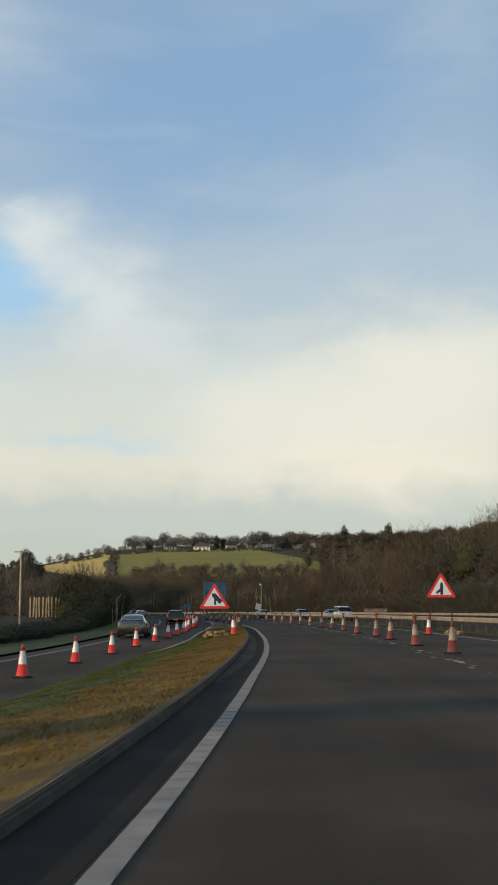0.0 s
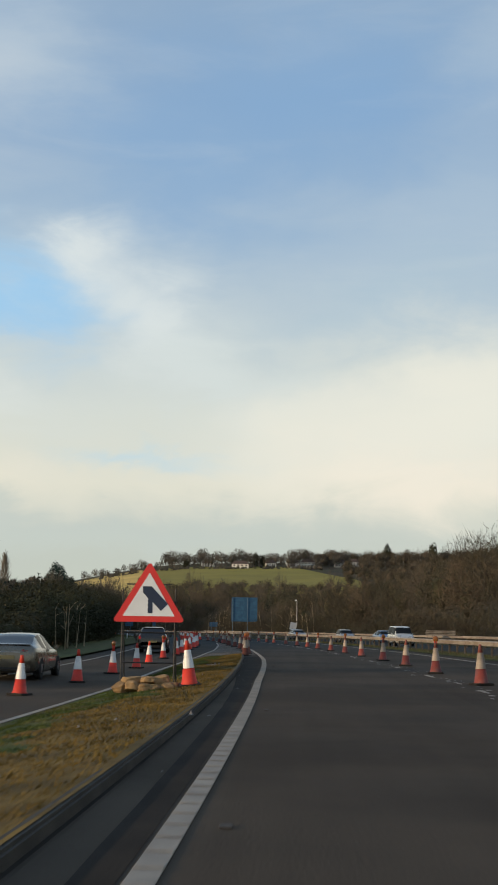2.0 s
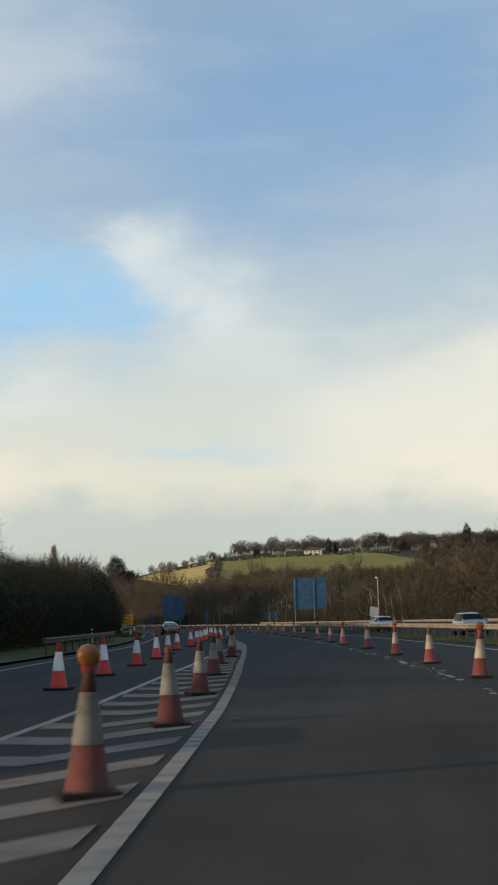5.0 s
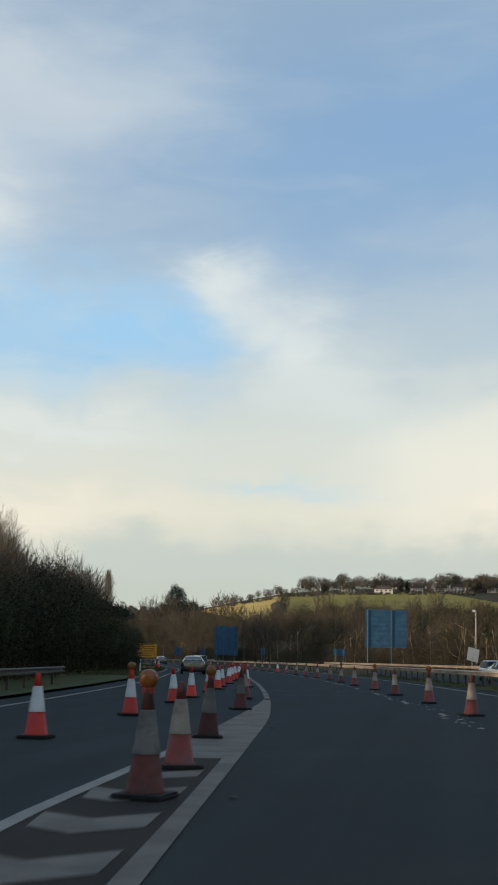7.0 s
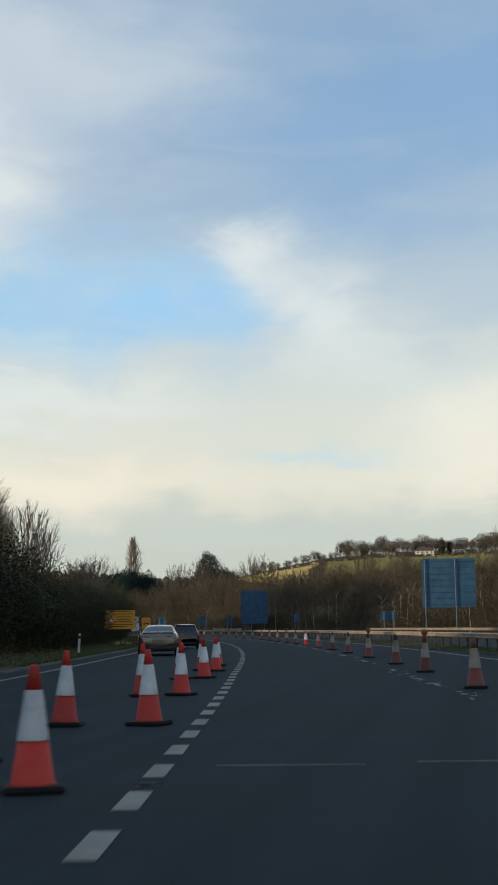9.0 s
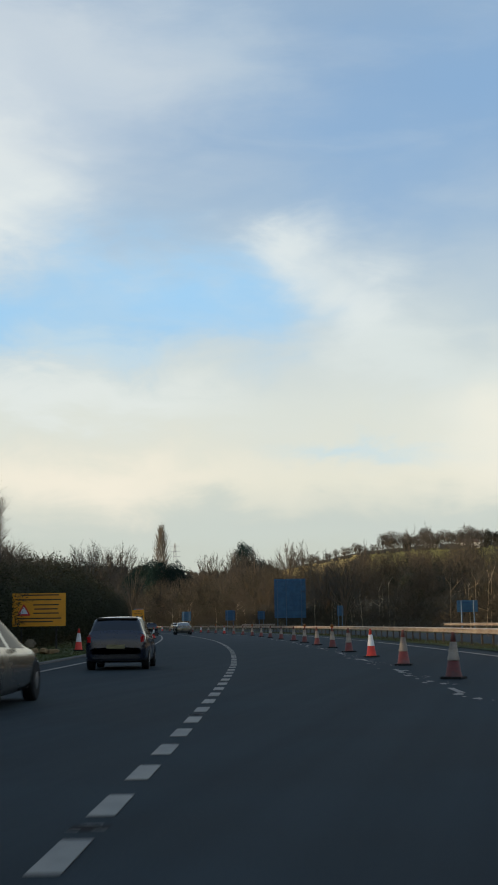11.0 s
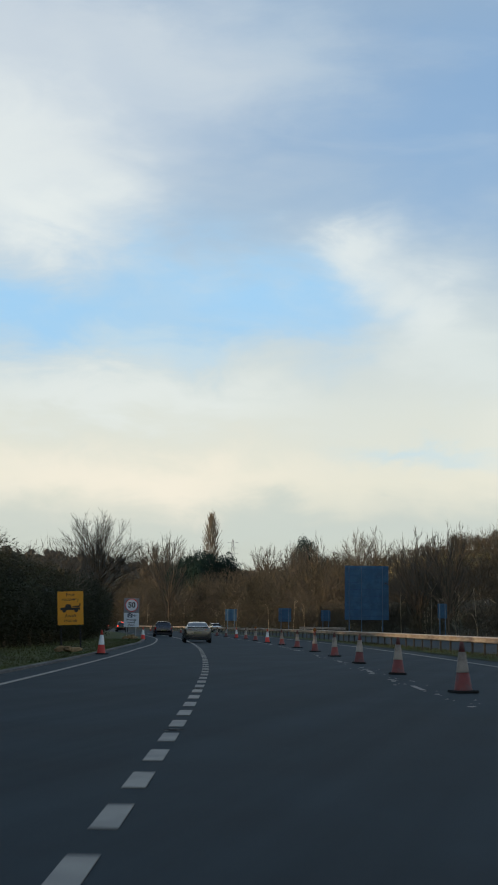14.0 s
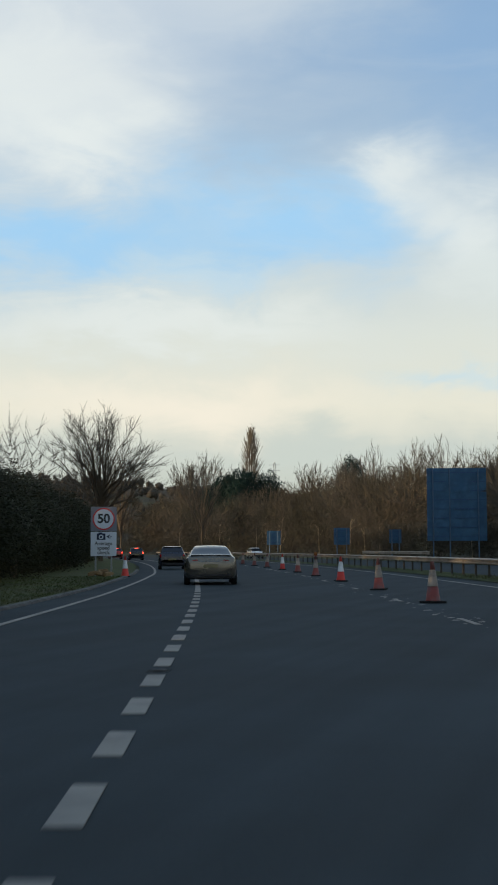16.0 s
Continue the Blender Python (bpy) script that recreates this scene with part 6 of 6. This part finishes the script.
crown_wood("wood_right", wood_spots(620, 60, 640, 30, 66, RIGHT_H), 660, 0.31, 0.10, 0.030, M_TWIG, "dense brown leafless wood beyond the far carriageway", 1, 0.1, 0.03)
crown_wood("wood_dark_crowns", wood_spots(95, 120, 420, 33, 66, RIGHT_H, 0.72, 1.02, 1.0), 520, 0.30, 0.07, 0.05, M_IVY, "dark ivy-clad crowns standing in the leafless wood", 18, 0.15, 0.5)
crown_wood("scrub_right", wood_spots(900, 60, 640, 24.5, 36, [(30, 4.2), (640, 4.2)], 0.4, 1.1), 150, 0.5, 0.22, 0.030, M_TWIG_SHADED, "tangled brown scrub along the wood's edge", 2, 0.0, 0.03)
# the light on these trunks is put into their pale bark colour
thicket("pale_stems", wood_spots(48, 280, 600, 25.5, 31, [(30, 8), (640, 9)], 0.6, 1.0), 4, 2, 0.09, 0.02, M_PALE_BARK, "pale lit trunks standing at the wood's edge", 3)
# fine twigs over the verge bushes: one run beside the slip lane, one tall clump farther on
VERGE_TOPS = [(200, 7.0), (208, 7.6), (224, 8.2), (240, 8.2), (247, 8.2), (252, 7.0)]
CLUMP = [(270, 5.8), (300, 6.6), (320, 6.6), (345, 6.0), (400, 6.2)]
tops = []
for count, s0, s1, table, near, wide in ((120, 200, 244, VERGE_TOPS, 4.6, 3.5), (110, 270, 400, CLUMP, 5.0, 4.0)):
    for _ in range(count):
        s = g.uniform(s0, s1)
        p = at(s, lerp_table(LEFT_KERB, s) - near - wide * g.random())
        tops.append((p.x, p.y, 0.0, lerp_table(table, s) * g.uniform(0.78, 1.0)))
thicket("left_thicket", tops, 34, 12, 0.030, 0.010, M_TWIG_GREY, "fine leafless twigs rising above the verge bushes", 14, 0.34, 1.0, 0.40)


# a stand of tall slender trees set back behind the verge bushes
TALL = [(362, 29.5), (430, 28.0), (448, 26.0), (464, 21.5), (482, 13.5)]
BACK = [(362, 24.5), (410, 23.0), (440, 22.0), (482, 19.0)]
stand_spots = []
for k in range(230):
    s = g.uniform(362, 482)
    p = at(s, lerp_table(LEFT_KERB, s) - lerp_table(BACK, s) - 9.0 * g.random())
    stand_spots.append((p.x, p.y, land(p.x, p.y) * 0.3, lerp_table(TALL, s) * g.uniform(0.78, 1.0)))
thicket("tall_stand", stand_spots, 80, 18, 0.10, 0.013, M_TWIG_PALE, "stand of tall slender leafless trees with fine pale twigs", 16, 0.20, 1.25, 0.22)
crown_wood("tall_stand_tops", stand_spots[:190], 420, 0.13, 0.055, 0.013, M_TWIG_PALE, "curling fine twigs filling the tall slender trees", 17, 0.25, 0.0)


def polar(count, r0, r1, a0, a1, h, low=0.55, high=1.1):
    """Spots by distance and bearing to the left of straight ahead."""
    out = []
    for _ in range(count):
        r, a = g.uniform(r0, r1), radians(g.uniform(a0, a1))
        x, y = -r * math.sin(a), r * math.cos(a)
        if abs(side(x, y)) < 30 and y < 640:
            continue
        out.append((x, y, land(x, y) - 0.2, h * g.uniform(low, high)))
    return out


crown_wood("wood_middle", polar(850, 610, 840, -12, 27, 13), 340, 0.33, 0.11, 0.13, M_TWIG, "hazy brown woodland filling the valley floor", 6, 0.1, 0.03)
crown_wood("wood_slope", polar(560, 840, 1060, -22, 5.4, 9.5) + polar(180, 830, 930, 5.4, 12, 8.5) + polar(260, 840, 1100, 11, 26, 10), 190, 0.42, 0.13, 0.17, M_TWIG, "brown woodland on the lower slope under the fields", 7, 0.05, 0.4)
crown_wood("wood_left", wood_spots(330, 330, 620, -13.5, -60, [(330, 5.2), (400, 7.0), (620, 9)], 0.7, 1.1, 1.2), 430, 0.36, 0.14, 0.020, M_TWIG_GREY, "grey-brown thicket behind the verge bushes", 8, 0.1, 0.03)
crown_wood("scrub_left", wood_spots(200, 96, 330, -24, -62, [(96, 5.5), (200, 6.5), (330, 5.0)], 0.6, 1.1, 1.0), 420, 0.42, 0.13, 0.028, M_TWIG_GREY, "brown winter scrub beyond the slip road", 15)
birch = [(*at(s, o)[:2], 0.0, h) for s, o, h in [(114, -17.0, 3.0), (116, -16.7, 3.4), (118, -16.8, 3.2), (120, -17.0, 3.6), (121.5, -16.6, 3.2), (124, -16.8, 3.4), (127, -16.6, 3.0)]]
thicket("birch_stems", birch, 2, 1, 0.06, 0.012, M_PALE_BARK, "slim pale birch stems before dark bushes", 9)
crown_wood("hill_wood", polar(300, 1100, 1500, -14, -2.5, 12) + polar(260, 1500, 1690, -14, -1.2, 16, 0.7, 1.1), 300, 0.46, 0.14, 0.22, M_TWIG, "dark brown wood covering the hillside", 10, 0.0, 0.5)
crown_wood("hill_wood_far", polar(520, 1200, 1750, 9.6, 34, 10), 110, 0.45, 0.13, 0.24, M_TWIG_GREY, "distant wood along the hill beyond the valley", 11, 0.0, 0.7)
crown_wood("field_hedge", polar(60, 1000, 1260, 6.2, 6.6, 6) + polar(170, 1430, 1480, -1.5, 8.5, 4.5), 60, 0.6, 0.15, 0.2, M_TWIG_GREY, "dark hedges dividing the fields", 12, 0.0, 0.75)


# single rounded trees on the ridge
def ridge_tree(seed):
    t = tagged(new("ridge_tree"), "leafless rounded tree standing on the hilltop", "tree")
    gg = np.random.default_rng(seed)
    v, f = crown_arrays(gg, np.array([[0, 0, 0, 1.0]]), 760, 0.40, 0.11, 0.010, 0.04, 0.34)
    ob = new("crown", mesh_from_arrays("crown", v, f, M_TWIG_GREY))
    ob.parent = t
    me = tubes([((0, 0, -0.05), (0.01, 0, 0.30), 0.030, 0.022), ((0.01, 0, 0.30), (0, 0.02, 0.6), 0.022, 0.010)], "trunk")
    me.materials.append(M_BARK)
    ob = new("trunk", me)
    ob.parent = t
    return t


ridge_spots = []
for k in range(16):
    a = radians(9.2 - 3.6 * (k + g.uniform(-0.5, 0.5)) / 16)
    r = g.uniform(1450, 1520)
    ridge_spots.append((-r * math.sin(a), r * math.cos(a), g.uniform(8, 14.5), g.uniform(0.75, 1.05)))
for k in range(52):
    a = radians(5.6 - 8.2 * (k + g.uniform(-0.5, 0.5)) / 52)
    r = g.uniform(1470, 1580)
    ridge_spots.append((-r * math.sin(a), r * math.cos(a), g.uniform(13, 22), g.uniform(0.85, 1.15)))
ridge_spots += [(-131, 1215, 13, 1.0), (-134, 1208, 10, 1.1)]
spread_copies([lambda k=k: ridge_tree(90 + k) for k in range(6)], ridge_spots)
spread_copies([lambda: leafy("dark_fir", 77, 1500, 0.09, "dark evergreen standing among hilltop trees", "tree", M_IVY)], [(-40, 1500, 17, 0.22), (-31, 1505, 14, 0.24), (-64, 1490, 15, 0.22), (-120, 1480, 11, 0.34), (20, 1520, 19, 0.2), (120, 1560, 24, 0.2), (176, 1560, 25, 0.22)])

# ---------------------------------------------------------------- houses on the hill, poles, fence, marker posts
def house(w, d, h, label):
    o = tagged(new("house"), label, "house")
    bm = bmesh.new()
    box(bm, (w, d, h + 2.0), (0, 0, h / 2 - 1.0))
    part("wall", bm, M_WALL, o)
    rise = d * 0.42
    bm = bmesh.new()
    e = 0.5
    pts = [(-w / 2 - e, -d / 2 - e, h - 0.15), (w / 2 + e, -d / 2 - e, h - 0.15), (w / 2 + e, d / 2 + e, h - 0.15), (-w / 2 - e, d / 2 + e, h - 0.15), (-w / 2 + d * 0.3, 0, h + rise), (w / 2 - d * 0.3, 0, h + rise)]
    v = [bm.verts.new(p) for p in pts]
    for f in ((0, 1, 5, 4), (2, 3, 4, 5), (1, 2, 5), (3, 0, 4), (3, 2, 1, 0)):
        bm.faces.new([v[i] for i in f])
    roof = part("roof", bm, M_ROOF, o, "dark tiled roof")
    bm = bmesh.new()
    box(bm, (1.0, 0.8, 2.2), (w * 0.22, 0.6, h + rise * 0.8))
    part("chimney", bm, M_ROOF, roof)
    for z in (h * 0.28, h * 0.74):
        for k in range(4):
            bm = bmesh.new()
            box(bm, (w * 0.10, 0.12, 1.3), (-w * 0.36 + w * 0.24 * k, -d / 2 - 0.02, z))
            part("window", bm, M_GLASS, o, "dark window")
    return o


for x, y, w, h, turn in [(-56, 1452, 19, 5.8, 4), (-96, 1500, 14, 5, -8), (4, 1500, 15, 5.5, 6), (22, 1505, 17, 5.5, -4), (60, 1500, 13, 5, 10), (76, 1515, 14, 5, 0), (-22, 1495, 12, 5, 12)]:
    o = house(w, 8.5, h, "white rendered house with a dark roof on the hilltop")
    o.matrix_basis = Matrix.Translation((x, y, land(x, y) + 0.3)) @ pose(0, 0, 0, 0, 0, turn)

# lattice pylon far off
py = tagged(new("pylon"), "distant grey lattice pylon on the skyline", "pylon")
bm = bmesh.new()
for sx, sy in ((-1, -1), (1, -1), (1, 1), (-1, 1)):
    rod(bm, (sx * 3, sy * 3, 0), (sx * 0.5, sy * 0.5, 34), 0.16, 4)
for z in range(0, 32, 5):
    w0, w1 = 3 - 2.5 * z / 34, 3 - 2.5 * (z + 5) / 34
    rod(bm, (-w0, -w0, z), (w1, -w1, z + 5), 0.10, 4)
    rod(bm, (w0, -w0, z), (-w1, -w1, z + 5), 0.10, 4)
part("lattice", bm, M_STEEL, py)
bm = bmesh.new()
for z in (22, 27, 32):
    rod(bm, (-5, 0, z), (5, 0, z), 0.14, 4)
part("cross_arms", bm, M_STEEL, py)
py.matrix_basis = Matrix.Translation((-330, 1360, land(-330, 1360)))

# telegraph pole and paling fence beside the slip road
pole = tagged(new("telegraph_pole"), "slim pale telegraph pole with a short cross arm", "pole")
bm = bmesh.new()
rod(bm, (0, 0, -0.4), (0, 0, 7.1), 0.11, 10, 0.08)
part("shaft", bm, M_PALE_BARK, pole)
bm = bmesh.new()
box(bm, (1.3, 0.1, 0.1), (0, 0, 6.95))
part("cross_arm", bm, M_PALE_BARK, pole)
pole.matrix_basis = Matrix.Translation((-21.6, 117, land(-21.6, 117)))
fence = tagged(new("paling_fence"), "weathered pale paling fence half hidden by bushes", "fence")
bm = bmesh.new()
box(bm, (0.14, 0.03, 1.9), (0, 0, 1.35))
first = part("paling", bm, M_PALE_BARK, fence)
for k in range(16):
    ob = first if k == 0 else new("paling", first.data)
    ob.parent = fence
    ob.matrix_basis = pose(0.30 * k, 0.02 * (k % 3), 0.06 * math.sin(k * 2.3), 0, 2 * math.sin(k * 1.7), 0)
for z in (0.8, 1.8):
    bm = bmesh.new()
    box(bm, (5.0, 0.04, 0.08), (2.3, 0.05, z))
    part("fence_rail", bm, M_BARK, fence)
fence.matrix_basis = Matrix.Translation((-21.0, 119, land(-21, 119) + 0.4))

# white marker posts on the left verge
def marker_post():
    m = tagged(new("marker_post"), "slim white verge marker post with a dark band", "marker post", "marker posts on the verge")
    bm = bmesh.new()
    box(bm, (0.12, 0.07, 1.0), (0, 0, 0.5), 0.02)
    part("shaft", bm, M_SIGN_WHITE, m)
    bm = bmesh.new()
    box(bm, (0.125, 0.075, 0.16), (0, 0, 0.80), 0.01)
    part("band", bm, M_SIGN_BLACK, m)
    return m


first = marker_post()
first.matrix_basis = Matrix.Translation(at(248.4, -13.4, 0.08)) @ pose(0, 0, 0, 2, 3, heading(248))
for s, o in [(190, -15.0)]:
    copy_thing(first, Matrix.Translation(at(s, o, 0.08)) @ pose(0, 0, 0, -2, 2, heading(s)))
